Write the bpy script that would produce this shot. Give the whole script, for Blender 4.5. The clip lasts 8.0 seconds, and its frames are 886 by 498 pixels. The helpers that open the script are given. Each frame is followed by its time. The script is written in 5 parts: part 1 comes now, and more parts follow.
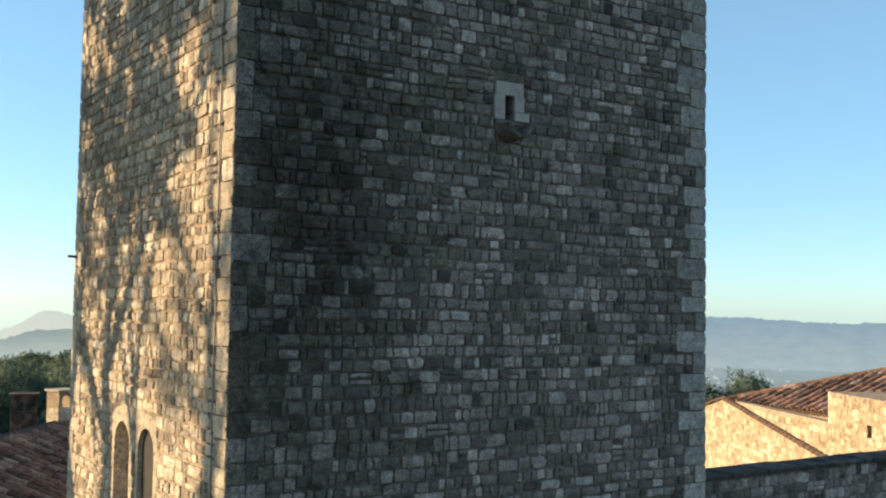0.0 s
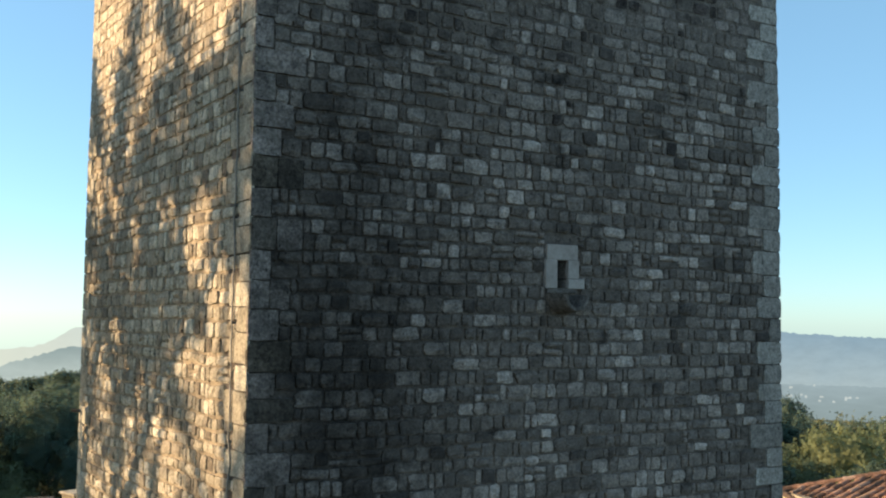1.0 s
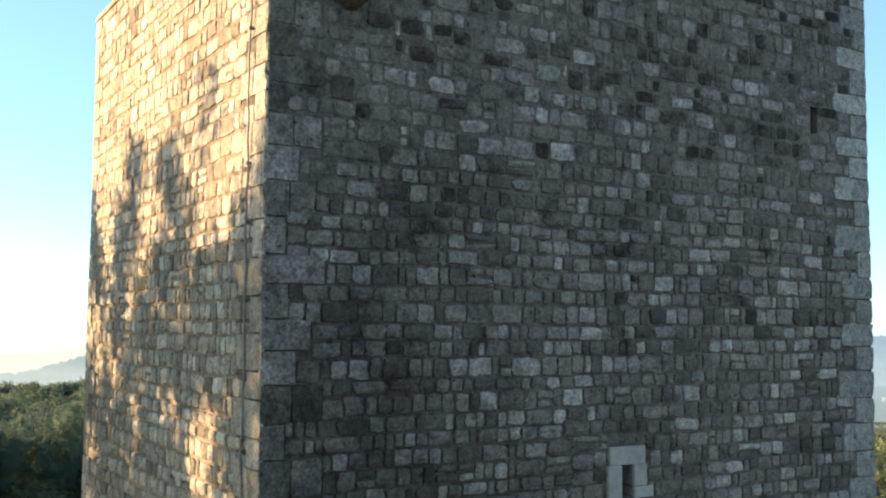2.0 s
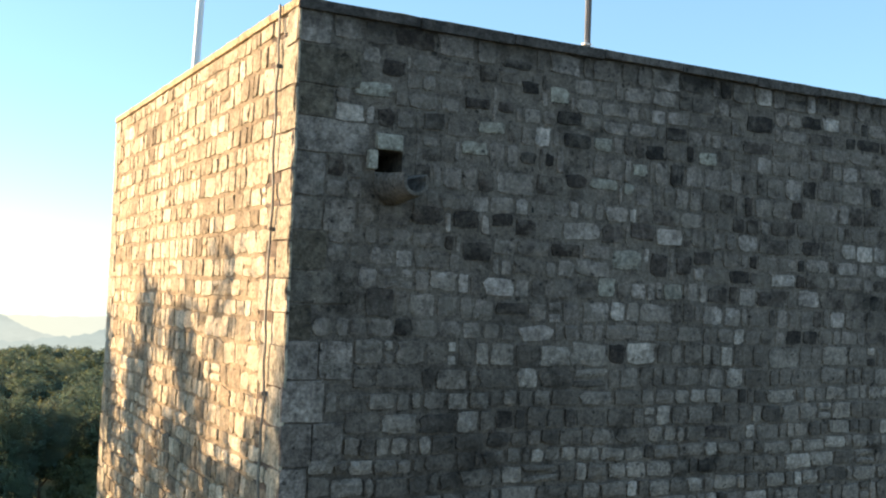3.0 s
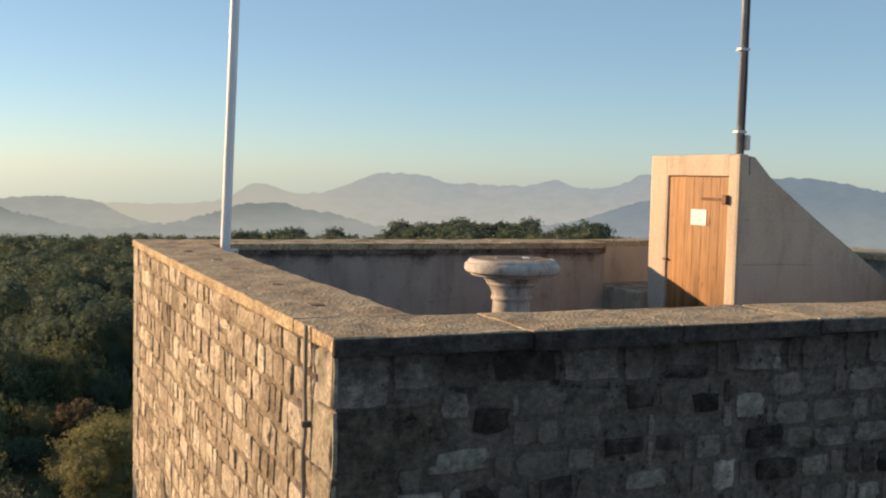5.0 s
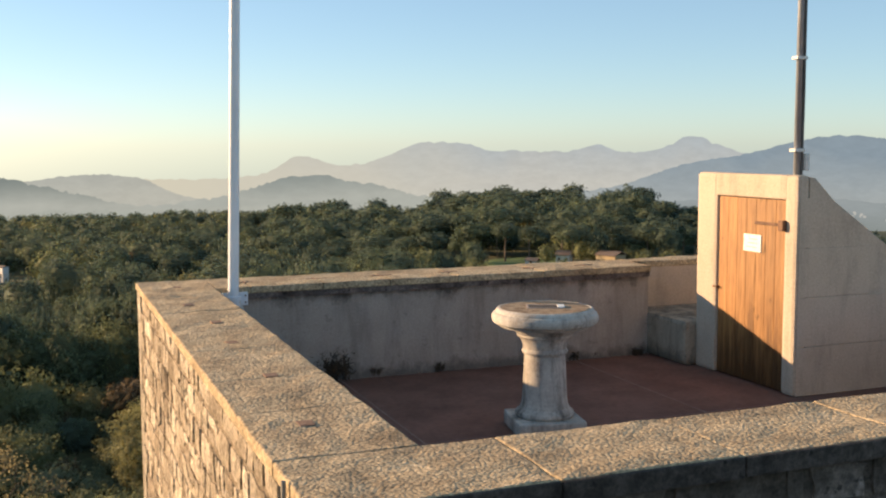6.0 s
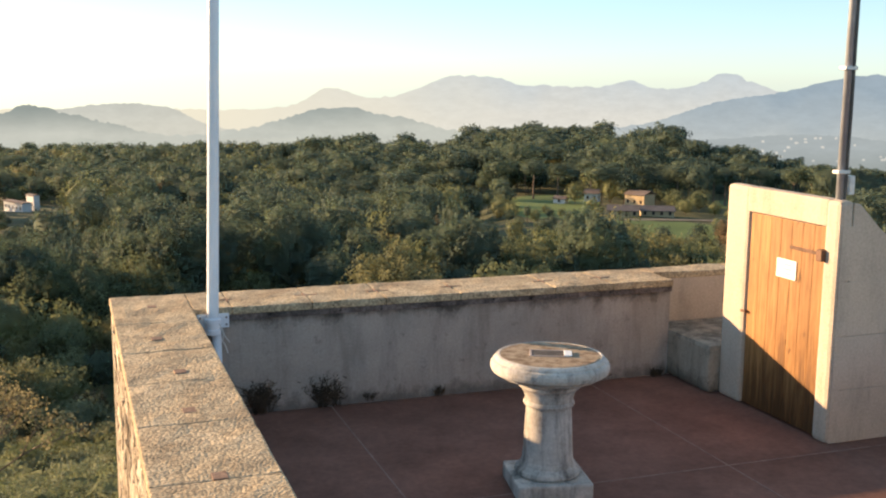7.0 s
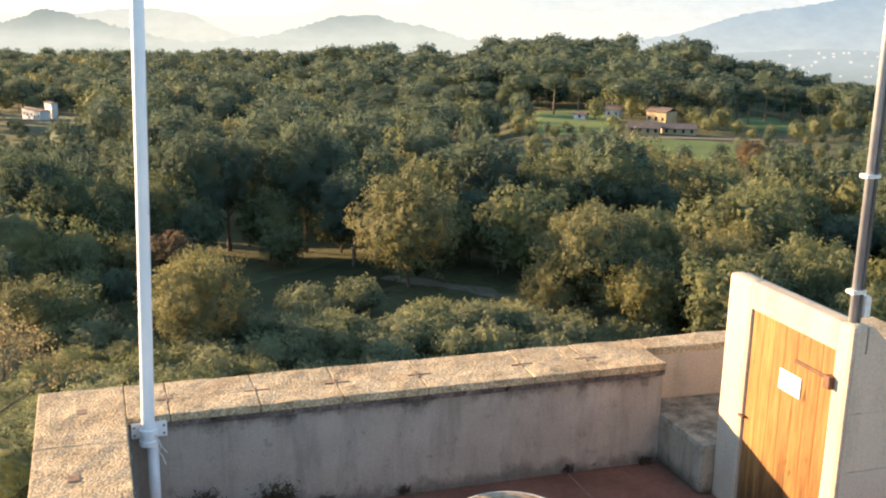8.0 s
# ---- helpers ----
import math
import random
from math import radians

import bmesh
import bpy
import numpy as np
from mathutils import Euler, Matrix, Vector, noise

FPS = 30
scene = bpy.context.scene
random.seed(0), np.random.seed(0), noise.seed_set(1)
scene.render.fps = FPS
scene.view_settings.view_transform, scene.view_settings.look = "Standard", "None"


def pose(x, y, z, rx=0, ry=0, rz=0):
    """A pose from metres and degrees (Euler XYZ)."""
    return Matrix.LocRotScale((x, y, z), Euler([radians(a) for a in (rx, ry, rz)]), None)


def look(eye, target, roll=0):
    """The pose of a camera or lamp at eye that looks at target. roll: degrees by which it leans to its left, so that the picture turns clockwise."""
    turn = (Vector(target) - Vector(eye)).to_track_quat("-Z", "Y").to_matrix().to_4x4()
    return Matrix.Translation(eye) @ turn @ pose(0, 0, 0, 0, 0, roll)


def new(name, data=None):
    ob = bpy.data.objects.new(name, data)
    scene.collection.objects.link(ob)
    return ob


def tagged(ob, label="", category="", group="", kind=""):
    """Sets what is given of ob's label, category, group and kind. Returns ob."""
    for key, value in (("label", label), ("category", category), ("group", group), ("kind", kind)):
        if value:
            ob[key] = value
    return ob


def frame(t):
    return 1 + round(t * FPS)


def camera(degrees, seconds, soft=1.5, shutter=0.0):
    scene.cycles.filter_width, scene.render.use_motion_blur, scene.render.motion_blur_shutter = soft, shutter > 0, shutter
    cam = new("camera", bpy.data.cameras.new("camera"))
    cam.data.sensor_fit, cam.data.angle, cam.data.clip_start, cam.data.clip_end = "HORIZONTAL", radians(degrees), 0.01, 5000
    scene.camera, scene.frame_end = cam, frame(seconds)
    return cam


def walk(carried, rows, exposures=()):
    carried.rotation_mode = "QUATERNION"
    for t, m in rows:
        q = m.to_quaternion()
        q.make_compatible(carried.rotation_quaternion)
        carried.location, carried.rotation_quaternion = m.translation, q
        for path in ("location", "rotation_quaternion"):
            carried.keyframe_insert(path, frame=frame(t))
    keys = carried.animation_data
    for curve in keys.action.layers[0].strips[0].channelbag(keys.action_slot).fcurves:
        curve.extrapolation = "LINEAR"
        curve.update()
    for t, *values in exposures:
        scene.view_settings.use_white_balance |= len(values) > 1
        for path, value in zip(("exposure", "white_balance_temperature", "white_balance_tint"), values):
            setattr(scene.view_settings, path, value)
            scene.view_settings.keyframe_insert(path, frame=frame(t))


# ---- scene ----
cam = camera(45.6, 8.0, soft=2.1)
PATH = [
    (0, (-5.089, -12.236, -9.274), (-3.973, -10.58, -9.162), 0.9),
    (1, (-4.307, -10.68, -6.954), (-3.238, -8.995, -6.815), 0.7),
    (1.2, (-4.094, -10.414, -6.454), (-3.044, -8.718, -6.316), 0.6),
    (2.3, (-3.262, -8.597, -3.916), (-2.258, -6.873, -3.777), 0.6),
    (2.5, (-3.099, -8.324, -3.467), (-2.112, -6.589, -3.334), 0.9),
    (3, (-2.723, -7.617, -2.275), (-1.784, -5.854, -2.184), 2.1),
    (3.5, (-2.465, -6.955, -1.356), (-1.561, -5.172, -1.303), 2.9),
    (4, (-2.162, -6.136, -0.499), (-1.291, -4.336, -0.518), 4.1),
    (4.5, (-1.843, -5.364, 0.172), (-1.006, -3.551, 0.051), 4.4),
    (5, (-1.468, -4.614, 0.755), (-0.67, -2.785, 0.619), 1.4),
    (5.2, (-1.335, -4.464, 0.936), (-0.561, -2.626, 0.798), 0.4),
    (6.5, (-0.64, -3.247, 1.622), (0.056, -1.39, 1.366), 0.3),
    (7, (-0.311, -2.849, 2.034), (0.354, -0.991, 1.714), 0.6),
    (7.5, (0.01, -2.414, 2.564), (0.659, -0.564, 2.168), 0.9),
    (8, (0.534, -1.732, 3.394), (1.157, 0.105, 2.908), 1.3),
]
EXPOSURES = [(0, 1.42, 6420, 3), (1.2, 1.45, 6320, 2), (2.3, 1.99, 6560, 5), (2.8, 1.93, 6560, 5), (3.5, 1.39, 6620, 5), (4, 1.19, 6720, 7), (4.5, 0.83, 6920, 10), (5.2, 0.81, 6980, 13), (6.3, 1.27, 7150, 13), (7, 1.55, 7120, 13), (8, 2.08, 7120, 13)]
walk(cam, [(t, look(eye, target, roll)) for t, eye, target, roll in PATH], EXPOSURES)

# ---- light ----
SUN_AZ, SUN_EL = radians(-48), radians(11.7)      # azimuth from +y towards +x
SUN_DIR = Vector((math.sin(SUN_AZ) * math.cos(SUN_EL), math.cos(SUN_AZ) * math.cos(SUN_EL), math.sin(SUN_EL)))
world = bpy.data.worlds.new("sky")
scene.world = world
world.use_nodes = True
wn, wl = world.node_tree.nodes, world.node_tree.links
sky = wn.new("ShaderNodeTexSky")
sky.sky_type = "NISHITA"
sky.sun_disc = False
sky.sun_elevation, sky.sun_rotation = SUN_EL, SUN_AZ
sky.altitude, sky.air_density, sky.dust_density, sky.ozone_density = 200, 0.75, 0.3, 2.5
veil = wn.new("ShaderNodeMix")                    # thin milky haze over the whole sky
veil.data_type = "RGBA"
veil.inputs["Factor"].default_value, veil.inputs["B"].default_value = 0.28, (2.3, 3.85, 4.9, 1)
wl.new(sky.outputs[0], veil.inputs["A"])
wl.new(veil.outputs["Result"], wn["Background"].inputs[0])
wn["Background"].inputs[1].default_value = 0.0900
sun = new("sun", bpy.data.lights.new("sun", "SUN"))
sun.data.energy, sun.data.angle, sun.data.color = 4.7, radians(0.6), (1.0, 0.70, 0.42)
sun.matrix_world = look(SUN_DIR * 300, (0, 0, 0))


# ---- materials ----
def shader(name, rough=0.9, metal=0.0):
    m = bpy.data.materials.new(name)
    m.use_nodes = True
    n, l = m.node_tree.nodes, m.node_tree.links
    b = n["Principled BSDF"]
    b.inputs["Roughness"].default_value, b.inputs["Metallic"].default_value = rough, metal
    b.inputs["Specular IOR Level"].default_value = 0.25
    return m, n, l, b


def noise_node(n, l, scale, detail=4.0, rough=0.6, stretch=None):
    geo = n.new("ShaderNodeNewGeometry")
    tex = n.new("ShaderNodeTexNoise")
    tex.inputs["Scale"].default_value, tex.inputs["Detail"].default_value = scale, detail
    tex.inputs["Roughness"].default_value = rough
    if stretch:
        mp = n.new("ShaderNodeMapping")
        mp.inputs["Scale"].default_value = stretch
        l.new(geo.outputs["Position"], mp.inputs["Vector"])
        l.new(mp.outputs[0], tex.inputs["Vector"])
    else:
        l.new(geo.outputs["Position"], tex.inputs["Vector"])
    return tex.outputs["Fac"]


def ramp(n, l, fac, stops):
    r = n.new("ShaderNodeValToRGB")
    e = r.color_ramp.elements
    while len(e) < len(stops):
        e.new(0.5)
    for el, (p, c) in zip(e, stops):
        el.position = p
        el.color = (*c, 1) if isinstance(c, tuple) else (c, c, c, 1)
    l.new(fac, r.inputs[0])
    return r.outputs["Color"]


def mix(n, l, kind, fac, a, b):
    m = n.new("ShaderNodeMix")
    m.data_type, m.blend_type = "RGBA", kind
    for sock, v in ((m.inputs["Factor"], fac), (m.inputs["A"], a), (m.inputs["B"], b)):
        if isinstance(v, (int, float)):
            sock.default_value = v if sock.name == "Factor" else (v, v, v, 1)
        elif isinstance(v, tuple):
            sock.default_value = (*v, 1)
        else:
            l.new(v, sock)
    return m.outputs["Result"]


def bump(n, l, b, height, strength, distance):
    k = n.new("ShaderNodeBump")
    k.inputs["Strength"].default_value, k.inputs["Distance"].default_value = strength, distance
    l.new(height, k.inputs["Height"])
    l.new(k.outputs[0], b.inputs["Normal"])


def piece_random(n, l):
    """A number of its own for every piece, whether it is an object or an island of a joined mesh."""
    o, g, a = n.new("ShaderNodeObjectInfo"), n.new("ShaderNodeNewGeometry"), n.new("ShaderNodeMath")
    l.new(o.outputs["Random"], a.inputs[0])
    l.new(g.outputs["Random Per Island"], a.inputs[1])
    f = n.new("ShaderNodeMath")
    f.operation = "FRACT"
    l.new(a.outputs[0], f.inputs[0])
    return f.outputs[0]


def rubble_material(name, tones, stain=0.55, stain_scale=0.55, contrast=1.0, moss=False, smear=None, wiped=0.5):
    m, n, l, b = shader(name, 0.95)
    tone = ramp(n, l, piece_random(n, l), tones)
    grain = ramp(n, l, noise_node(n, l, 30, 8, 0.75), [(0.28, 1 - 0.45 * contrast), (0.72, 1 + 0.32 * contrast)])
    blotch = ramp(n, l, noise_node(n, l, 7.5, 6, 0.7), [(0.3, 1 - 0.5 * contrast), (0.5, 1.0), (0.7, 1 + 0.42 * contrast)])
    dirt = ramp(n, l, noise_node(n, l, stain_scale, 6, 0.68, (1, 1, 0.7)), [(0.34, stain), (0.54, 1.0)])
    pits = ramp(n, l, noise_node(n, l, 16, 3, 0.5), [(0.29, 0.3), (0.37, 1.0)])
    c = mix(n, l, "MULTIPLY", 1.0, tone, grain)
    c = mix(n, l, "MULTIPLY", 1.0, c, blotch)
    c = mix(n, l, "MULTIPLY", contrast, c, pits)
    c = mix(n, l, "MULTIPLY", 1.0, c, dirt)
    if smear:                                   # lime wiped over the stones
        mask = ramp(n, l, noise_node(n, l, 3.1, 7, 0.7), [(0.54 - 0.08 * wiped, 0.0), (0.62 - 0.04 * wiped, wiped)])
        lime = mix(n, l, "MULTIPLY", 1.0, smear, grain)
        c = mix(n, l, "MIX", mask, c, mix(n, l, "MULTIPLY", 1.0, lime, dirt))
    if moss:                                    # black lichen in a ragged patch low on the wall
        geo, mp, ln = n.new("ShaderNodeNewGeometry"), n.new("ShaderNodeMapping"), n.new("ShaderNodeVectorMath")
        mp.inputs["Location"].default_value, mp.inputs["Scale"].default_value = (-1.2 / 2.7, 0, 7.7 / 7.4), (1 / 2.7, 0, 1 / 7.4)
        ln.operation = "LENGTH"
        l.new(geo.outputs["Position"], mp.inputs["Vector"])
        l.new(mp.outputs[0], ln.inputs[0])
        ad = n.new("ShaderNodeMath")
        ad.operation = "MULTIPLY_ADD"
        ad.inputs[1].default_value = 0.75
        l.new(noise_node(n, l, 1.7, 7, 0.75), ad.inputs[0])
        half = n.new("ShaderNodeMath")
        half.operation = "MULTIPLY"
        half.inputs[1].default_value = 0.45
        l.new(ln.outputs["Value"], half.inputs[0])
        l.new(half.outputs[0], ad.inputs[2])
        c = mix(n, l, "MULTIPLY", 1.0, c, ramp(n, l, ad.outputs[0], [(0.38, 0.24), (0.54, 0.58), (0.74, 1.0)]))
    if moss:                                    # round black lichen colonies
        spots = ramp(n, l, noise_node(n, l, 1.35, 5, 0.62, (1, 1, 1.5)), [(0.58, 1.0), (0.66, 0.5), (0.74, 0.3)])
        c = mix(n, l, "MULTIPLY", 1.0, c, spots)
    if moss:                                    # black crust hanging from the coping in tongues
        geo, sep, ma, sm = n.new("ShaderNodeNewGeometry"), n.new("ShaderNodeSeparateXYZ"), n.new("ShaderNodeMath"), n.new("ShaderNodeMath")
        l.new(geo.outputs["Position"], sep.inputs[0])
        ma.operation = sm.operation = "MULTIPLY_ADD"
        ma.inputs[1].default_value, ma.inputs[2].default_value = 1.5, 0.36
        l.new(sep.outputs["Z"], ma.inputs[0])
        sm.inputs[1].default_value = 1.1
        l.new(noise_node(n, l, 2.2, 7, 0.75, (1, 1, 0.6)), sm.inputs[0])
        l.new(ma.outputs[0], sm.inputs[2])
        c = mix(n, l, "MULTIPLY", 1.0, c, ramp(n, l, sm.outputs[0], [(0.5, 1.0), (0.62, 0.66), (0.8, 0.42)]))
    l.new(c, b.inputs["Base Color"])
    bump(n, l, b, noise_node(n, l, 30, 9, 0.78), 1.0, 0.03)
    return m


def plain_material(name, low, high, scale, rough=0.9, grain=30.0, relief=0.3, depth=0.01, metal=0.0, stretch=None, speck=1.0):
    m, n, l, b = shader(name, rough, metal)
    a = ramp(n, l, noise_node(n, l, scale, 5, 0.62, stretch), [(0.3, low), (0.7, high)])
    g = ramp(n, l, noise_node(n, l, grain, 5, 0.7), [(0.3, 1 - 0.2 * speck), (0.7, 1 + 0.12 * speck)])
    l.new(mix(n, l, "MULTIPLY", 1.0, a, g), b.inputs["Base Color"])
    bump(n, l, b, noise_node(n, l, grain, 6, 0.7), relief, depth)
    return m


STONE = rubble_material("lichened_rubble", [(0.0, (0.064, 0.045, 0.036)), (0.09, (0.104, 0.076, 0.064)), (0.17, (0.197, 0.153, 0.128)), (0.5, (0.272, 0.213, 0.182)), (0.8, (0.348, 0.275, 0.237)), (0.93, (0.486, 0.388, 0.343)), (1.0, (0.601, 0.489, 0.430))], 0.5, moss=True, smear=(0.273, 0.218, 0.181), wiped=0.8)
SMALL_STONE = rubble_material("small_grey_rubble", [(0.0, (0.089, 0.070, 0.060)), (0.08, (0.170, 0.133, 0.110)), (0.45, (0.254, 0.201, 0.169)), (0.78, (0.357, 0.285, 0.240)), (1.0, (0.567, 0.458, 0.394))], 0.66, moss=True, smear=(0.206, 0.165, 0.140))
SOOT = rubble_material("blackened_stone", [(0.0, (0.035, 0.027, 0.024)), (0.5, (0.063, 0.047, 0.040)), (1.0, (0.119, 0.088, 0.075))], 0.5, 3.0, 1.3, smear=(0.196, 0.157, 0.131), wiped=0.6)
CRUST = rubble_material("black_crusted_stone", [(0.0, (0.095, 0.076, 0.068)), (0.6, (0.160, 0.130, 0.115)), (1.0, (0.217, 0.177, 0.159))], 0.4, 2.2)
# Left wall: own cream tone, made lighter and warmer to paint in sunlight.
SUNLIT_STONE = rubble_material("sunlit_cream_rubble", [(0.0, (0.329, 0.257, 0.183)), (0.12, (0.448, 0.356, 0.259)), (0.5, (0.598, 0.492, 0.364)), (0.85, (0.718, 0.599, 0.456)), (1.0, (0.836, 0.721, 0.560))], 0.72)
QUOIN = rubble_material("lichened_quoin", [(0.0, (0.120, 0.094, 0.074)), (0.15, (0.180, 0.140, 0.104)), (0.4, (0.266, 0.210, 0.180)), (1.0, (0.422, 0.337, 0.295))], 0.5, 1.6, 1.25, moss=True, smear=(0.220, 0.185, 0.155), wiped=0.5)
FAR_QUOIN = rubble_material("pale_grey_quoin", [(0.0, (0.313, 0.261, 0.223)), (0.5, (0.414, 0.351, 0.305)), (1.0, (0.515, 0.441, 0.382))], 0.7)
PALE_LICHEN = rubble_material("pale_lichened_stone", [(0.0, (0.317, 0.265, 0.219)), (0.5, (0.387, 0.331, 0.275)), (1.0, (0.475, 0.409, 0.340))], 0.7, 2.5)
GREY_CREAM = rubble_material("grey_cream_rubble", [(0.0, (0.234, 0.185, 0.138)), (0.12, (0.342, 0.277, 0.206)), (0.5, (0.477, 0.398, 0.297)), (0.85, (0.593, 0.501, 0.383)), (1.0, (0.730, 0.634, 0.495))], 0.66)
# Quoins of the sunlit wall: sunlight also put into the cream tones.
SUNLIT_QUOIN = rubble_material("sunlit_cream_quoin", [(0.0, (0.389, 0.326, 0.242)), (0.5, (0.497, 0.425, 0.324)), (1.0, (0.605, 0.525, 0.412))], 0.75)
WORN = rubble_material("worn_gutter_stone", [(0.0, (0.206, 0.170, 0.148)), (1.0, (0.206, 0.170, 0.148))], 0.4, 5.0)
DRESSED = plain_material("dressed_limestone", (0.291, 0.237, 0.206), (0.437, 0.366, 0.324), 3.5, grain=24)
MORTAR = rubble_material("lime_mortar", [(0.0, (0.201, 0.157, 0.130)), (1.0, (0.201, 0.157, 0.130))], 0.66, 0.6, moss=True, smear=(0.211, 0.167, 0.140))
# Mortar of sunlit walls, its tone raised to carry sunlight.
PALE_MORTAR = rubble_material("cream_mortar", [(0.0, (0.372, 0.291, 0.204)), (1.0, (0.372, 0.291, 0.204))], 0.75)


def coping_material():
    m, n, l, b = shader("pebbled_coping", 0.95)
    geo, vor = n.new("ShaderNodeNewGeometry"), n.new("ShaderNodeTexVoronoi")
    vor.inputs["Scale"].default_value = 52
    vor.inputs["Randomness"].default_value = 1.0
    wob = n.new("ShaderNodeTexNoise")
    wob.inputs["Scale"].default_value, wob.inputs["Detail"].default_value = 30, 3
    l.new(geo.outputs["Position"], wob.inputs["Vector"])
    ad = n.new("ShaderNodeVectorMath")
    ad.operation = "MULTIPLY_ADD"
    ad.inputs[1].default_value = (0.012, 0.012, 0.012)
    l.new(wob.outputs["Color"], ad.inputs[0])
    l.new(geo.outputs["Position"], ad.inputs[2])
    l.new(ad.outputs[0], vor.inputs["Vector"])
    pebble = ramp(n, l, vor.outputs["Color"], [(0.1, 0.66), (0.9, 1.24)])
    a = ramp(n, l, noise_node(n, l, 1.9, 6, 0.65), [(0.3, (0.290, 0.210, 0.130)), (0.5, (0.460, 0.352, 0.222)), (0.72, (0.570, 0.450, 0.296))])
    s = ramp(n, l, noise_node(n, l, 44, 3, 0.6), [(0.36, 0.6), (0.5, 0.98), (0.62, 1.24)])
    s = mix(n, l, "MULTIPLY", 1.0, s, ramp(n, l, noise_node(n, l, 4.2, 7, 0.75), [(0.34, 0.55), (0.48, 0.95), (0.7, 1.1)]))
    c = mix(n, l, "MULTIPLY", 1.0, a, s)
    l.new(mix(n, l, "MULTIPLY", 0.8, c, pebble), b.inputs["Base Color"])
    inv = n.new("ShaderNodeMath")
    inv.operation = "MULTIPLY_ADD"
    inv.inputs[1].default_value = -1.0
    l.new(vor.outputs["Distance"], inv.inputs[0])
    l.new(noise_node(n, l, 48, 2, 0.5), inv.inputs[2])
    bump(n, l, b, inv.outputs[0], 0.75, 0.006)
    return m


COPING = coping_material()


def plaster_material(name, low, high, streak=0.5, patch_scale=1.6, spots=0.75, crust=None):
    m, n, l, b = shader(name, 0.92)
    a = ramp(n, l, noise_node(n, l, patch_scale, 7, 0.65), [(0.3, low), (0.68, high)])
    runs = ramp(n, l, noise_node(n, l, 2.6, 7, 0.72, (1.6, 1.6, 0.3)), [(0.36, streak), (0.52, 1.0)])
    spot = ramp(n, l, noise_node(n, l, 6.5, 6, 0.75), [(0.3, spots), (0.42, 1.0)])
    fine = ramp(n, l, noise_node(n, l, 45, 5, 0.7), [(0.3, 0.84), (0.7, 1.1)])
    c = mix(n, l, "MULTIPLY", 1.0, a, runs)
    c = mix(n, l, "MULTIPLY", 1.0, c, spot)
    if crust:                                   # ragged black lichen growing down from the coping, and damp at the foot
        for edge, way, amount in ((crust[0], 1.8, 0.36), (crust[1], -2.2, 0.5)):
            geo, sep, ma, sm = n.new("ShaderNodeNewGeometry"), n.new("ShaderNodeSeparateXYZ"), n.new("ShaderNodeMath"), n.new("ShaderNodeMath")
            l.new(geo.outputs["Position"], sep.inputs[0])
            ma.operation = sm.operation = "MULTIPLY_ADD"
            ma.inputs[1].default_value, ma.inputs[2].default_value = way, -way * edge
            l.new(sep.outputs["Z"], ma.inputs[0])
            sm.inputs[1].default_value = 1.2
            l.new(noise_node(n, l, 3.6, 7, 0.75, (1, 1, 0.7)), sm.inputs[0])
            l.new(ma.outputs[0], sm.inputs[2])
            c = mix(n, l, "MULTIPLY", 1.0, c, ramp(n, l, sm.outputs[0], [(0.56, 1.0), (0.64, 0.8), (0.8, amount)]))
    l.new(mix(n, l, "MULTIPLY", 1.0, c, fine), b.inputs["Base Color"])
    bump(n, l, b, noise_node(n, l, 50, 6, 0.7), 0.4, 0.01)
    return m


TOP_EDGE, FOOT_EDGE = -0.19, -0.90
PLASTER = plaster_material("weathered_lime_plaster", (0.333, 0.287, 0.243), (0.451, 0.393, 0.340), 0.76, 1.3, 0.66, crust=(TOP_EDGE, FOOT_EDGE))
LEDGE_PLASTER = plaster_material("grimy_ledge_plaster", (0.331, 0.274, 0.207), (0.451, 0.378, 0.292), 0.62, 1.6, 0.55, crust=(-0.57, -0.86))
HUT_PLASTER = plaster_material("cream_plaster", (0.455, 0.370, 0.287), (0.561, 0.467, 0.372), 0.82, 1.1, 0.9)
FLOOR_RED = plain_material("red_terrace_screed", (0.144, 0.067, 0.048), (0.240, 0.115, 0.084), 1.6, grain=18, relief=0.25)
JOINT = plain_material("cement_joint", (0.165, 0.095, 0.075), (0.330, 0.215, 0.175), 5)


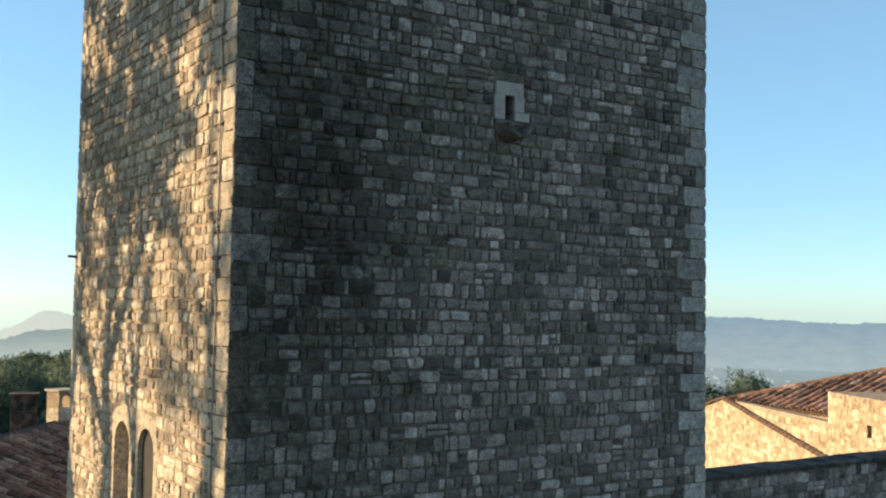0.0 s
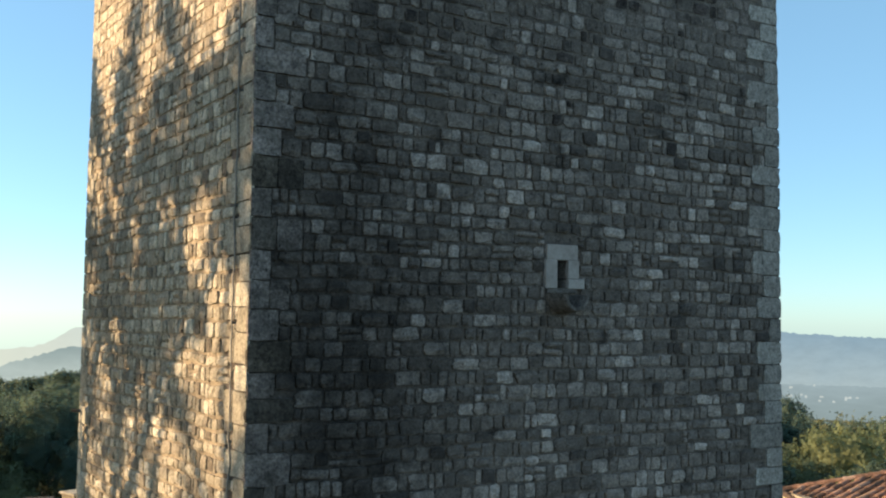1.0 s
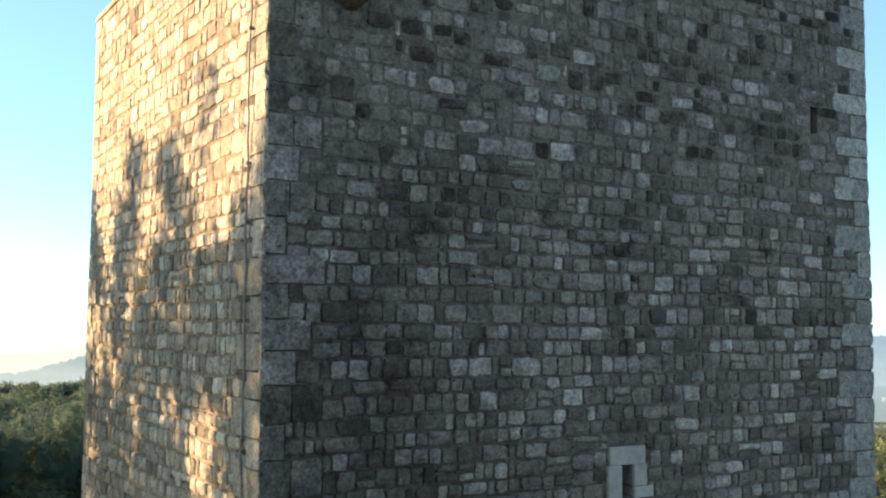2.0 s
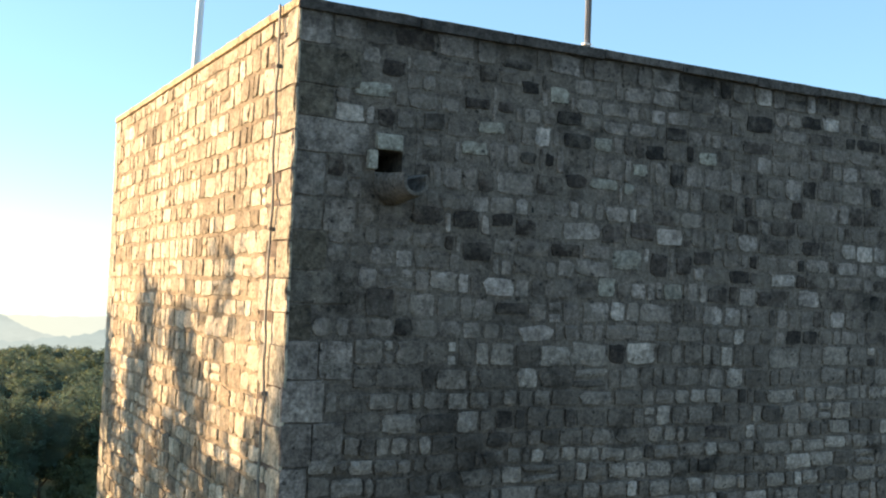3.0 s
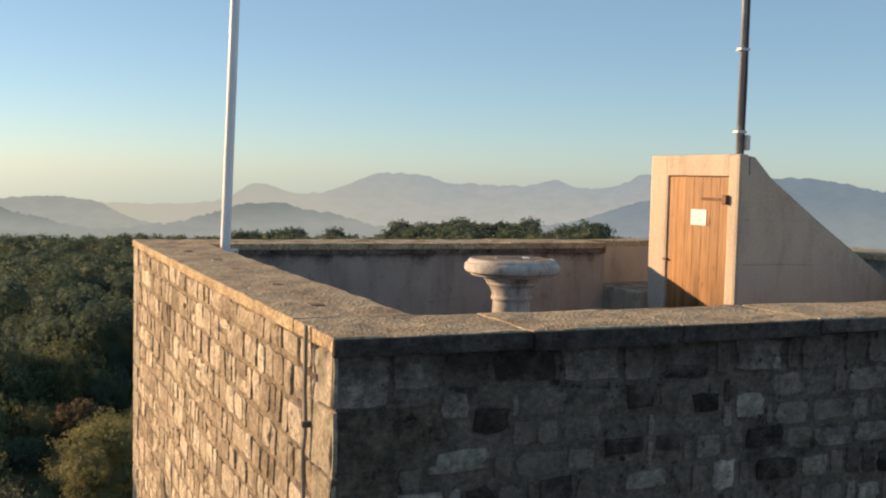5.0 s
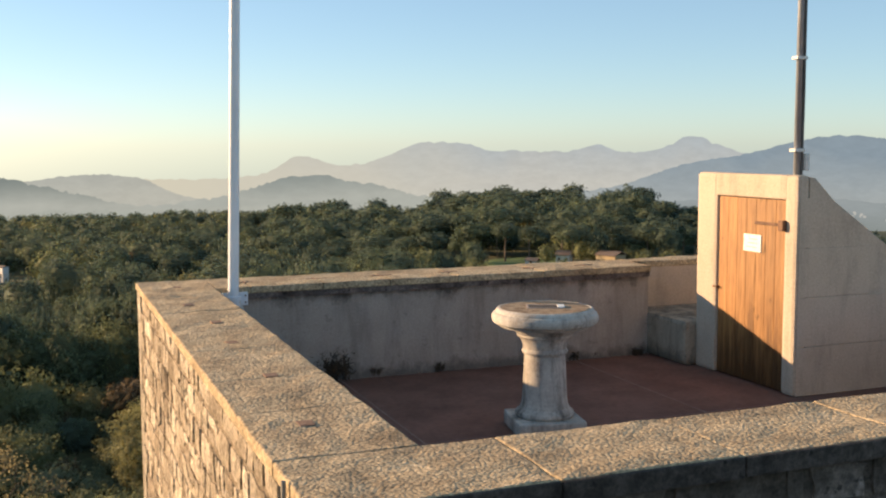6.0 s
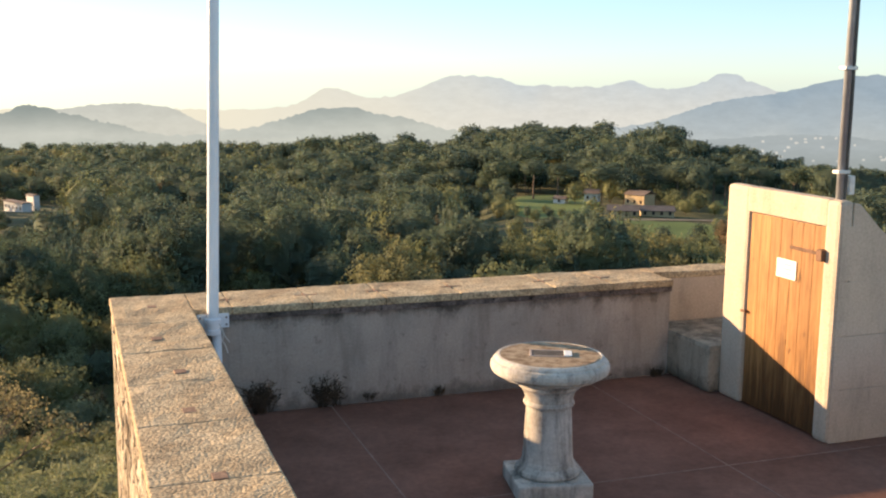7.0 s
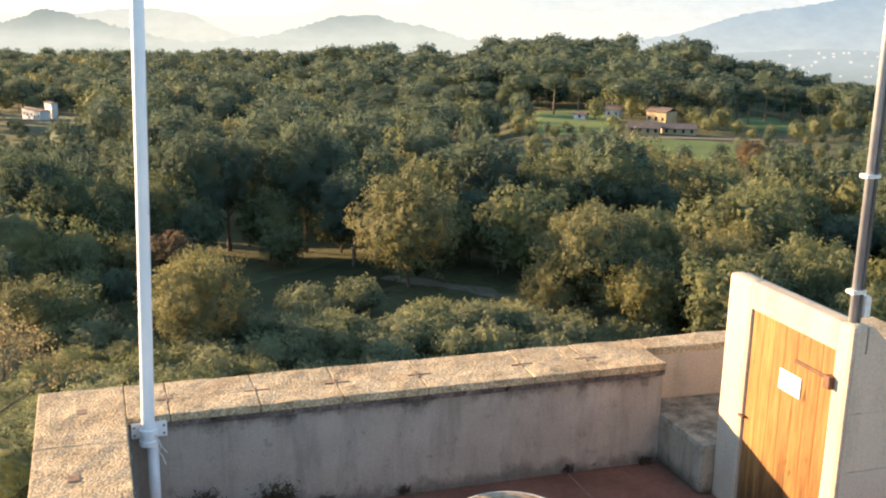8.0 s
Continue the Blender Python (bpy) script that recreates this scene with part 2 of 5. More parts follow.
def wood_material():
    m, n, l, b = shader("varnished_pine", 0.5)
    fig = noise_node(n, l, 3.0, 6, 0.7, (9, 9, 0.7))
    a = ramp(n, l, fig, [(0.25, (0.13, 0.056, 0.018)), (0.42, (0.25, 0.118, 0.04)), (0.6, (0.345, 0.172, 0.062)), (0.78, (0.43, 0.235, 0.095))])
    t = ramp(n, l, piece_random(n, l), [(0.0, 0.72), (1.0, 1.15)])
    c = mix(n, l, "MULTIPLY", 1.0, a, t)
    knots = ramp(n, l, noise_node(n, l, 2.6, 3, 0.5, (3.2, 3.2, 1.3)), [(0.27, 0.4), (0.33, 1.0)])
    c = mix(n, l, "MULTIPLY", 1.0, c, knots)
    geo, sep, ma = n.new("ShaderNodeNewGeometry"), n.new("ShaderNodeSeparateXYZ"), n.new("ShaderNodeMath")      # lower boards darkened in ragged streaks: the parapet's shadow deepened in colour, over some weathering
    l.new(geo.outputs["Position"], sep.inputs[0])
    ma.operation = "MULTIPLY_ADD"
    ma.inputs[1].default_value = 0.42
    l.new(sep.outputs["Z"], ma.inputs[0])
    l.new(noise_node(n, l, 2.2, 6, 0.7, (7, 7, 0.6)), ma.inputs[2])
    c = mix(n, l, "MULTIPLY", 1.0, c, ramp(n, l, ma.outputs[0], [(0.1, (0.34, 0.33, 0.36)), (0.24, (0.62, 0.6, 0.62)), (0.38, (1.0, 1.0, 1.0))]))
    l.new(c, b.inputs["Base Color"])
    bump(n, l, b, fig, 0.4, 0.006)
    return m


WOOD = wood_material()
IRON = plain_material("rusty_iron", (0.09, 0.055, 0.04), (0.2, 0.11, 0.07), 12, rough=0.7, metal=0.3)
WHITE_METAL = plain_material("white_painted_metal", (0.72, 0.74, 0.77), (0.80, 0.81, 0.83), 3, rough=0.4, relief=0.0, speck=0.12)
MAST_GREY = plain_material("galvanised_mast", (0.34, 0.355, 0.385), (0.46, 0.475, 0.5), 6, rough=0.4, metal=0.45, relief=0.0, speck=0.3)
GALVANISED = plain_material("galvanised_steel", (0.30, 0.29, 0.28), (0.42, 0.41, 0.40), 9, rough=0.5, metal=0.6, relief=0.1)
PALE_PLASTIC = plain_material("pale_plastic", (0.62, 0.6, 0.56), (0.72, 0.70, 0.66), 4, rough=0.5, relief=0.05)
SIGN_WHITE = plain_material("enamel_sign", (0.75, 0.72, 0.66), (0.84, 0.82, 0.78), 14, rough=0.35, relief=0.05)
SIGN_INK = plain_material("faded_ink", (0.5, 0.45, 0.38), (0.58, 0.52, 0.45), 14, rough=0.6, relief=0.05)
CARVED = plaster_material("carved_limestone", (0.34, 0.305, 0.265), (0.64, 0.60, 0.545), 0.42, 5.0, 0.4)
TABLE_TOP = plain_material("worn_glazed_tile", (0.15, 0.085, 0.045), (0.44, 0.34, 0.23), 13, rough=0.9, grain=34, relief=0.4)
RECESS_DARK = plain_material("dark_recess", (0.05, 0.045, 0.04), (0.12, 0.10, 0.085), 9)
DARK = plain_material("dark_interior", (0.02, 0.02, 0.02), (0.04, 0.037, 0.033), 2)
TILE = rubble_material("terracotta_tile", [(0.0, (0.149, 0.090, 0.062)), (0.35, (0.265, 0.150, 0.100)), (0.7, (0.391, 0.216, 0.144)), (1.0, (0.483, 0.336, 0.250))], 0.5, 1.2)
# The dark deck colour paints in the deep shade between tile rows.
TILE_PAN = plain_material("dark_tile_channel", (0.06, 0.04, 0.03), (0.13, 0.085, 0.06), 3)
YELLOW_STONE = rubble_material("ochre_stone", [(0.0, (0.280, 0.213, 0.140)), (0.5, (0.420, 0.339, 0.235)), (1.0, (0.550, 0.466, 0.350))], 0.8, 0.8)
WHITE_RENDER = plain_material("white_render", (0.7, 0.68, 0.64), (0.8, 0.78, 0.75), 0.6)
TOWN_ROOF = plain_material("weathered_brown_roof", (0.17, 0.125, 0.1), (0.25, 0.185, 0.15), 0.3)
OCHRE_RENDER = plain_material("ochre_render", (0.495, 0.361, 0.202), (0.594, 0.447, 0.269), 0.4)
BARK = plain_material("bark", (0.08, 0.06, 0.045), (0.17, 0.13, 0.10), 1.2, grain=9, relief=0.9, depth=0.04)
PINE_BARK = plain_material("pale_pine_bark", (0.122, 0.090, 0.068), (0.223, 0.169, 0.130), 1.2, grain=9, relief=0.9, depth=0.04)
RUST = plain_material("rust_stained_plug", (0.17, 0.10, 0.07), (0.33, 0.21, 0.145), 16, grain=40)
DRY = plain_material("dry_weed", (0.055, 0.042, 0.03), (0.12, 0.09, 0.06), 9)
CABLE_GREY = plain_material("weathered_grey_cable", (0.16, 0.14, 0.12), (0.30, 0.27, 0.235), 5, rough=0.6)
LEAD = plain_material("weathered_lead", (0.085, 0.075, 0.065), (0.15, 0.135, 0.12), 6, rough=0.6)


def leaf_material(name, dark, mid, light, through_light=0.42):
    m, n, l, b = shader(name, 0.8)
    t = mix(n, l, "MIX", 0.3, mid, ramp(n, l, piece_random(n, l), [(0.0, dark), (0.5, mid), (1.0, light)]))
    g = ramp(n, l, noise_node(n, l, 0.095, 2, 0.5), [(0.34, (0.66, 0.72, 0.72)), (0.5, (1.0, 1.0, 1.0)), (0.66, (1.15, 1.12, 0.92))])
    c = mix(n, l, "MULTIPLY", 1.0, mix(n, l, "MULTIPLY", 1.0, t, g), ramp(n, l, noise_node(n, l, 1.5, 5, 0.75), [(0.33, 0.84), (0.66, 1.14)]))
    l.new(c, b.inputs["Base Color"])
    bump(n, l, b, noise_node(n, l, 4.0, 5, 0.75), 0.3, 0.1)
    tr, add = n.new("ShaderNodeBsdfTranslucent"), n.new("ShaderNodeMixShader")
    l.new(c, tr.inputs["Color"])
    add.inputs[0].default_value = through_light
    l.new(b.outputs[0], add.inputs[1])
    l.new(tr.outputs[0], add.inputs[2])
    gaps, thin = n.new("ShaderNodeBsdfTransparent"), n.new("ShaderNodeMixShader")     # light that slips between the leaves of a spray
    thin.inputs[0].default_value = 0.3
    l.new(add.outputs[0], thin.inputs[1])
    l.new(gaps.outputs[0], thin.inputs[2])
    l.new(thin.outputs[0], n["Material Output"].inputs["Surface"])
    return m


PINE_LEAF = leaf_material("pine_needles", (0.078, 0.108, 0.078), (0.098, 0.132, 0.094), (0.122, 0.155, 0.108))
OAK_LEAF = leaf_material("oak_leaves", (0.135, 0.158, 0.083), (0.166, 0.185, 0.097), (0.193, 0.210, 0.110))
AUTUMN_LEAF = leaf_material("autumn_leaves", (0.158, 0.160, 0.081), (0.192, 0.188, 0.093), (0.230, 0.218, 0.111))
RUSSET_LEAF = leaf_material("russet_leaves", (0.152, 0.115, 0.068), (0.180, 0.131, 0.079), (0.220, 0.160, 0.095))
GOLD_LEAF = leaf_material("golden_leaves", (0.173, 0.140, 0.072), (0.245, 0.208, 0.115), (0.324, 0.280, 0.162), 0.6)
OLIVE_LEAF = leaf_material("olive_leaves", (0.172, 0.189, 0.114), (0.206, 0.225, 0.132), (0.251, 0.272, 0.166))


def ground_material():
    m, n, l, b = shader("valley_ground", 1.0)
    a = ramp(n, l, noise_node(n, l, 0.02, 6, 0.6), [(0.3, (0.058, 0.062, 0.032)), (0.5, (0.088, 0.094, 0.044)), (0.7, (0.125, 0.115, 0.064))])
    g = ramp(n, l, noise_node(n, l, 0.7, 6, 0.7), [(0.3, 0.6), (0.7, 1.3)])
    l.new(mix(n, l, "MULTIPLY", 1.0, a, g), b.inputs["Base Color"])
    bump(n, l, b, noise_node(n, l, 1.2, 6, 0.7), 0.8, 0.3)
    return m


GROUND = ground_material()
# Grass colour darkened to put the surrounding trees' shade into the meadow.
MEADOW = plain_material("darkened_meadow", (0.030, 0.034, 0.015), (0.062, 0.065, 0.027), 0.12, grain=0.9, relief=0.6, depth=0.15)
LAWN = plain_material("mown_grass", (0.082, 0.123, 0.036), (0.138, 0.187, 0.056), 0.08, grain=1.5, relief=0.5, depth=0.1)
SOIL = plain_material("bare_soil", (0.115, 0.076, 0.050), (0.187, 0.130, 0.094), 0.2, grain=1.2, relief=0.5, depth=0.1)
GRAVEL = plain_material("pale_track", (0.15, 0.125, 0.09), (0.22, 0.185, 0.135), 0.2, grain=1.6, relief=0.4, depth=0.05)


# ---- helpers for things ----
def thing(name, label, category, at=(0, 0, 0), group="", kind=""):
    e = new(name)
    e.location = at
    e.empty_display_size = 0.2
    return tagged(e, label, category, group, kind)


def part(name, bm, material, parent=None, label="", smooth=False):
    me = bpy.data.meshes.new(name)
    bm.normal_update()
    bm.to_mesh(me)
    bm.free()
    me.materials.append(material)
    if smooth:
        me.polygons.foreach_set("use_smooth", [True] * len(me.polygons))
    ob = new(name, me)
    if parent:
        ob.parent = parent
    if label:
        ob["label"] = label
    return ob


def box(bm, x0, x1, y0, y1, z0, z1, bevel=0.0, m=None):
    made = bmesh.ops.create_cube(bm, size=1.0, matrix=Matrix.LocRotScale(((x0 + x1) / 2, (y0 + y1) / 2, (z0 + z1) / 2), None, (x1 - x0, y1 - y0, z1 - z0)))
    vs = made["verts"]
    if bevel:
        es = list({e for v in vs for e in v.link_edges})
        r = bmesh.ops.bevel(bm, geom=es, offset=bevel, segments=2, affect="EDGES", profile=0.6)
        vs = list({v for f in r["faces"] for v in f.verts} | {v for v in vs if v.is_valid})
    if m is not None:
        bmesh.ops.transform(bm, matrix=m, verts=vs)
    return bm


def boxed(x0, x1, y0, y1, z0, z1, bevel=0.0, m=None):
    return box(bmesh.new(), x0, x1, y0, y1, z0, z1, bevel, m)


def turned(profile, sides=40, at=(0, 0, 0), bm=None):
    """A solid of revolution from (radius, height) pairs."""
    bm = bm or bmesh.new()
    rings = []
    for r, z in profile:
        rings.append([bm.verts.new((at[0] + r * math.cos(2 * math.pi * i / sides), at[1] + r * math.sin(2 * math.pi * i / sides), at[2] + z)) for i in range(sides)])
    for a, b in zip(rings, rings[1:]):
        for i in range(sides):
            j = (i + 1) % sides
            bm.faces.new((a[i], a[j], b[j], b[i]))
    bm.faces.new(rings[0][::-1])
    bm.faces.new(rings[-1])
    return bm


def tube(points, radius, sides=10, bm=None, end_radius=None):
    """A round bar along points, tapering to end_radius."""
    bm = bm or bmesh.new()
    pts = [Vector(p) for p in points]
    end_radius = radius if end_radius is None else end_radius
    rings = []
    for i, p in enumerate(pts):
        d = (pts[min(i + 1, len(pts) - 1)] - pts[max(i - 1, 0)]).normalized()
        a = d.orthogonal().normalized() if abs(d.z) > 0.9 else d.cross(Vector((0, 0, 1))).normalized()
        b = d.cross(a)
        r = radius + (end_radius - radius) * i / max(1, len(pts) - 1)
        rings.append([bm.verts.new(p + (a * math.cos(k) + b * math.sin(k)) * r) for k in (2 * math.pi * s / sides for s in range(sides))])
    for a, b in zip(rings, rings[1:]):
        for i in range(sides):
            j = (i + 1) % sides
            bm.faces.new((a[i], a[j], b[j], b[i]))
    bm.faces.new(rings[0][::-1])
    bm.faces.new(rings[-1])
    bmesh.ops.recalc_face_normals(bm, faces=bm.faces[-(len(rings) - 1) * sides - 2:] if len(rings) < 2 else bm.faces[:])
    return bm


def extruded(poly, axis, a, b, bm=None):
    """A prism: poly lies in the two other axes, and runs from a to b along axis (0 = x, 1 = y, 2 = z)."""
    bm = bm or bmesh.new()
    def put(p, w):
        q = list(p)
        q.insert(axis, w)
        return bm.verts.new(q)
    lo, hi = [put(p, a) for p in poly], [put(p, b) for p in poly]
    made = [bm.faces.new(lo), bm.faces.new(hi)]
    for i in range(len(poly)):
        j = (i + 1) % len(poly)
        made.append(bm.faces.new((lo[i], lo[j], hi[j], hi[i])))
    bmesh.ops.recalc_face_normals(bm, faces=made)
    return bm


def joined(name, verts, faces, material, parent=None, label="", smooth=False):
    me = bpy.data.meshes.new(name)
    me.from_pydata(verts, [], faces)
    me.materials.append(material)
    if smooth:
        me.polygons.foreach_set("use_smooth", [True] * len(me.polygons))
    ob = new(name, me)
    if parent:
        ob.parent = parent
    if label:
        ob["label"] = label
    return ob


def mesh_from_arrays(name, co, quads, material, soft=False, normals=None):
    """A mesh from numpy arrays of vertices and faces, and of normals where the shading is softer than the faces."""
    me = bpy.data.meshes.new(name)
    me.vertices.add(len(co))
    me.vertices.foreach_set("co", np.ascontiguousarray(co, dtype=np.float32).ravel())
    me.loops.add(quads.size)
    me.loops.foreach_set("vertex_index", np.ascontiguousarray(quads, dtype=np.int32).ravel())
    me.polygons.add(len(quads))
    me.polygons.foreach_set("loop_start", np.arange(0, quads.size, quads.shape[1], dtype=np.int32))
    me.update(calc_edges=True)
    me.polygons.foreach_set("use_smooth", [soft] * len(quads))
    if normals is not None:
        me.normals_split_custom_set_from_vertices(normals.tolist())
    me.materials.append(material)
    return me


# ---- masonry ----
rng = np.random.default_rng(7)
K = 4                                                     # vertices along a stone's face
RIM = [(i, 0) for i in range(K)] + [(K - 1, j) for j in range(1, K)] + [(i, K - 1) for i in range(K - 2, -1, -1)] + [(0, j) for j in range(K - 2, 0, -1)]


def stone_shape(soft=1.0):
    """One rough stone, 1 x 1 across and about 1 deep: across x and z, its face towards -y. Returns vertices and quads."""
    co = np.zeros((K * K + len(RIM), 3))
    for i in range(K):
        for j in range(K):
            u, v = i / (K - 1) * 2 - 1, j / (K - 1) * 2 - 1
            edge = max(abs(u), abs(v)) > 0.99
            corner = abs(u) > 0.99 and abs(v) > 0.99
            s = 1 - 0.09 * soft * corner
            jx, jz = rng.normal(0, 0.042 * soft, 2)
            bulge = 0.30 * soft
            co[i * K + j] = (0.5 * u * s * (1.0 if edge else 1.2) + jx, -(1 - bulge * rng.random() - 0.25 * soft if edge else 0.92 + 0.16 * soft * (rng.random() - 0.5)), 0.5 * v * s * (1.0 if edge else 1.2) + jz)
    for k, (i, j) in enumerate(RIM):
        p = co[i * K + j]
        co[K * K + k] = (p[0] * 1.02, 0.15, p[2] * 1.02)
    quads = [(i * K + j, (i + 1) * K + j, (i + 1) * K + j + 1, i * K + j + 1) for i in range(K - 1) for j in range(K - 1)]
    for k, (i, j) in enumerate(RIM):
        i2, j2 = RIM[(k + 1) % len(RIM)]
        quads.append((K * K + k, K * K + (k + 1) % len(RIM), i2 * K + j2, i * K + j))
    return co, np.array(quads)


STONES = [stone_shape() for _ in range(28)]
BLOCKS = [stone_shape(0.35) for _ in range(12)]
SQUARED = [stone_shape(0.6) for _ in range(24)]


def courses(length, top, bottom, holes, seed, quoins=(True, True), chosen=()):
    """Rubble laid in courses: (u, z, width, height, kind) of each stone, u from 0 to length, leaving out the holes (u0, u1, z0, z1).
    The chosen stones (u, z, width, height, kind) are set first, and the courses run up to them."""
    r = random.Random(seed)
    out, z = list(chosen), top
    holes = list(holes) + [(u - w / 2, u + w / 2, zc - h * 0.24, zc + h * 0.24) for u, zc, w, h, _ in chosen]
    qrows = []
    zq = top
    while zq > bottom:
        h = r.uniform(0.25, 0.36)
        long = len(qrows) % 2
        qrows.append((zq - h, zq, r.uniform(0.42, 0.64) if long else r.uniform(0.22, 0.36), r.uniform(0.5, 0.7) if long else r.uniform(0.25, 0.4)))
        zq -= h
    for z0, z1, a, b in qrows:
        if quoins[0]:
            n = 1 if a < 0.42 or r.random() < 0.35 else 2
            for k in range(n):
                out.append((a * (k + 0.5) / n, (z0 + z1) / 2, a / n, z1 - z0, "quoin"))
        if quoins[1]:
            out.append((length - b / 2, (z0 + z1) / 2, b, z1 - z0, "quoin"))
    while z > bottom:
        big = 1.08 if z > -3.2 else 1.0
        h = r.uniform(0.14, 0.21) * big
        zc = z - h / 2
        q = next((q for q in qrows if q[0] <= zc <= q[1]), (0, 0, 0, 0))
        u, end = (q[2] if quoins[0] else 0), length - (q[3] if quoins[1] else 0)
        while u < end - 0.02:
            w = min(r.choice((0.1, 0.13, 0.16, 0.19, 0.22, 0.27, 0.34)) * r.uniform(0.85, 1.15) * big, end - u)
            if end - u - w < 0.1:
                w = end - u
            uc = u + w / 2
            sag = 0.03 * noise.noise((uc * 0.9, z * 0.7, seed))
            spans = [(u, u + w)]
            for h0, h1, g0, g1 in holes:
                if g0 < zc + h * 0.5 and g1 > zc - h * 0.5:
                    nxt = []
                    for s0, s1 in spans:
                        if h1 <= s0 or h0 >= s1:
                            nxt.append((s0, s1))
                        else:
                            nxt += [p for p in ((s0, h0), (h1, s1)) if p[1] - p[0] > 0.05]
                    spans = nxt
            for s0, s1 in spans:
                hh = h
                if r.random() < 0.06 and h > 0.17:          # two thin stones in the place of one
                    out.append(((s0 + s1) / 2, zc + sag + h * 0.25, s1 - s0, h * 0.5, ""))
                    out.append(((s0 + s1) / 2, zc + sag - h * 0.25, s1 - s0, h * 0.5, ""))
                else:
                    out.append(((s0 + s1) / 2, zc + sag + r.uniform(-0.008, 0.008), s1 - s0, hh * r.uniform(0.92, 1.04), ""))
            u += w
        z -= h
    return out


def lay(parent, frame_m, stones, single, joint=(0.014, 0.026), depth=lambda z: 0.04, stuff=lambda u, z, kind: None, seed=1, piece="stone", shapes=STONES, tilt=0.0):
    """Sets stones on a wall whose face frame_m gives (x along, -y out, z up). Those for which single(u, z) holds become objects, the rest one joined part for each kind of stone."""
    r = random.Random(seed)
    pool, big = {}, {}
    for u, z, w, h, kind in stones:
        quoin = kind == "quoin"
        kinds = BLOCKS if quoin else shapes
        k = r.randrange(len(kinds))
        co, quads = kinds[k]
        flip = r.choice((1, -1))
        d = depth(z) * (1.0 if quoin else 1.25 if kind else r.uniform(0.6, 1.2))
        jw, jh = joint(z) if callable(joint) else joint
        sc = (max(0.03, w - jw * (0.5 if quoin else 1)), d, max(0.03, h - jh * (0.4 if quoin else 1)))
        lean = (0, 0) if quoin else (r.uniform(-tilt, tilt), r.uniform(-tilt, tilt))       # no face lies quite in the wall's plane
        material = stuff(u, z, kind)
        if single(u, z):
            key = (quoin, k, material.name)
            if key not in pool:
                pool[key] = mesh_from_arrays(piece, co, quads, material)
            ob = new(piece, pool[key])
            ob.parent = parent
            ob.matrix_basis = frame_m @ Matrix.LocRotScale((u, 0, z), Euler((lean[0], r.uniform(-0.045, 0.045), lean[1])), sc)
        else:
            lot = big.setdefault(material.name, [material, [], [], 0])
            a = 0 if quoin else r.uniform(-0.05, 0.05)
            p = co * (flip * sc[0], sc[1], flip * sc[2])
            p = p @ np.array([[math.cos(a), 0, -math.sin(a)], [0, 1, 0], [math.sin(a), 0, math.cos(a)]])
            p[:, 1] += p[:, 0] * lean[1] + p[:, 2] * lean[0]
            lot[1].append(p + (u, 0, z))
            lot[2].append(quads + lot[3])
            lot[3] += len(co)
    fm = np.array(frame_m)
    for material, cs, qs, _ in big.values():
        me = mesh_from_arrays("stonework", np.concatenate(cs) @ fm[:3, :3].T + fm[:3, 3], np.concatenate(qs), material)
        ob = tagged(new("stonework", me), kind="stuff")
        ob.parent = parent


def holed(u0, u1, z0, z1, holes, thick, frame_m):
    """A wall slab from its face (y = 0) inwards (+y), with openings right through it."""
    us = sorted({u0, u1, *[h[0] for h in holes], *[h[1] for h in holes]})
    zs = sorted({z0, z1, *[h[2] for h in holes], *[h[3] for h in holes]})
    bm = bmesh.new()
    for a, b in zip(us, us[1:]):
        for c, d in zip(zs, zs[1:]):
            if not any(h[0] <= a and b <= h[1] and h[2] <= c and d <= h[3] for h in holes):
                box(bm, a, b, 0, thick, c, d)
    bmesh.ops.remove_doubles(bm, verts=bm.verts, dist=1e-5)
    bm.verts.index_update()
    seen = {}
    for f in bm.faces:
        seen.setdefault(tuple(sorted(v.index for v in f.verts)), []).append(f)
    bmesh.ops.delete(bm, geom=[f for fs in seen.values() if len(fs) > 1 for f in fs], context="FACES_ONLY")
    bmesh.ops.transform(bm, matrix=frame_m, verts=bm.verts)
    return bm


# ---- the ground and the distance ----
def smooth(a, b, x):
    t = min(1.0, max(0.0, (x - a) / (b - a)))
    return t * t * (3 - 2 * t)


def terrain(x, y):
    r, az = math.hypot(x, y), math.degrees(math.atan2(x, y))
    h = -19 - 4 * smooth(10, 40, r) - 18 * smooth(35, 115, r) - 15 * smooth(150, 450, r)
    right = smooth(12, 26, az) * (1 - smooth(30, 43, az))
    h -= 35 * smooth(41, 52, az) * (1 - smooth(100, 140, az)) * smooth(300, 900, r)
    h += right * 5 * smooth(455, 640, r) - 4 * smooth(420, 560, r)
    h += 7 * smooth(20, 24, az) * (1 - smooth(40, 44, az)) * smooth(305, 360, r) * (1 - smooth(470, 540, r))
    h -= (1 - right) * 22 * smooth(420, 900, r)
    h -= (70 + 40 * right) * smooth(900 - 200 * right, 2200, r) + (70 + 130 * (1 - smooth(41, 50, az))) * smooth(1800, 4300, r)
    h += 2.2 * noise.noise((x / 60, y / 60, 3)) * smooth(60, 140, r) + 6 * noise.noise((x / 260, y / 260, 8)) * smooth(300, 700, r)
    return h


RADII = [0, 6, 14, 24, 34, 45, 56, 68, 80, 90, 98, 106, 114, 122, 130, 138, 146, 154, 163, 172, 182, 194, 208, 224, 244, 270, 300, 330, 362, 396, 430, 466, 505, 545, 590, 640, 700, 780, 880, 1000, 1180, 1400, 1700, 2100, 2600, 3300, 4100, 4850]
SPOKES = 240


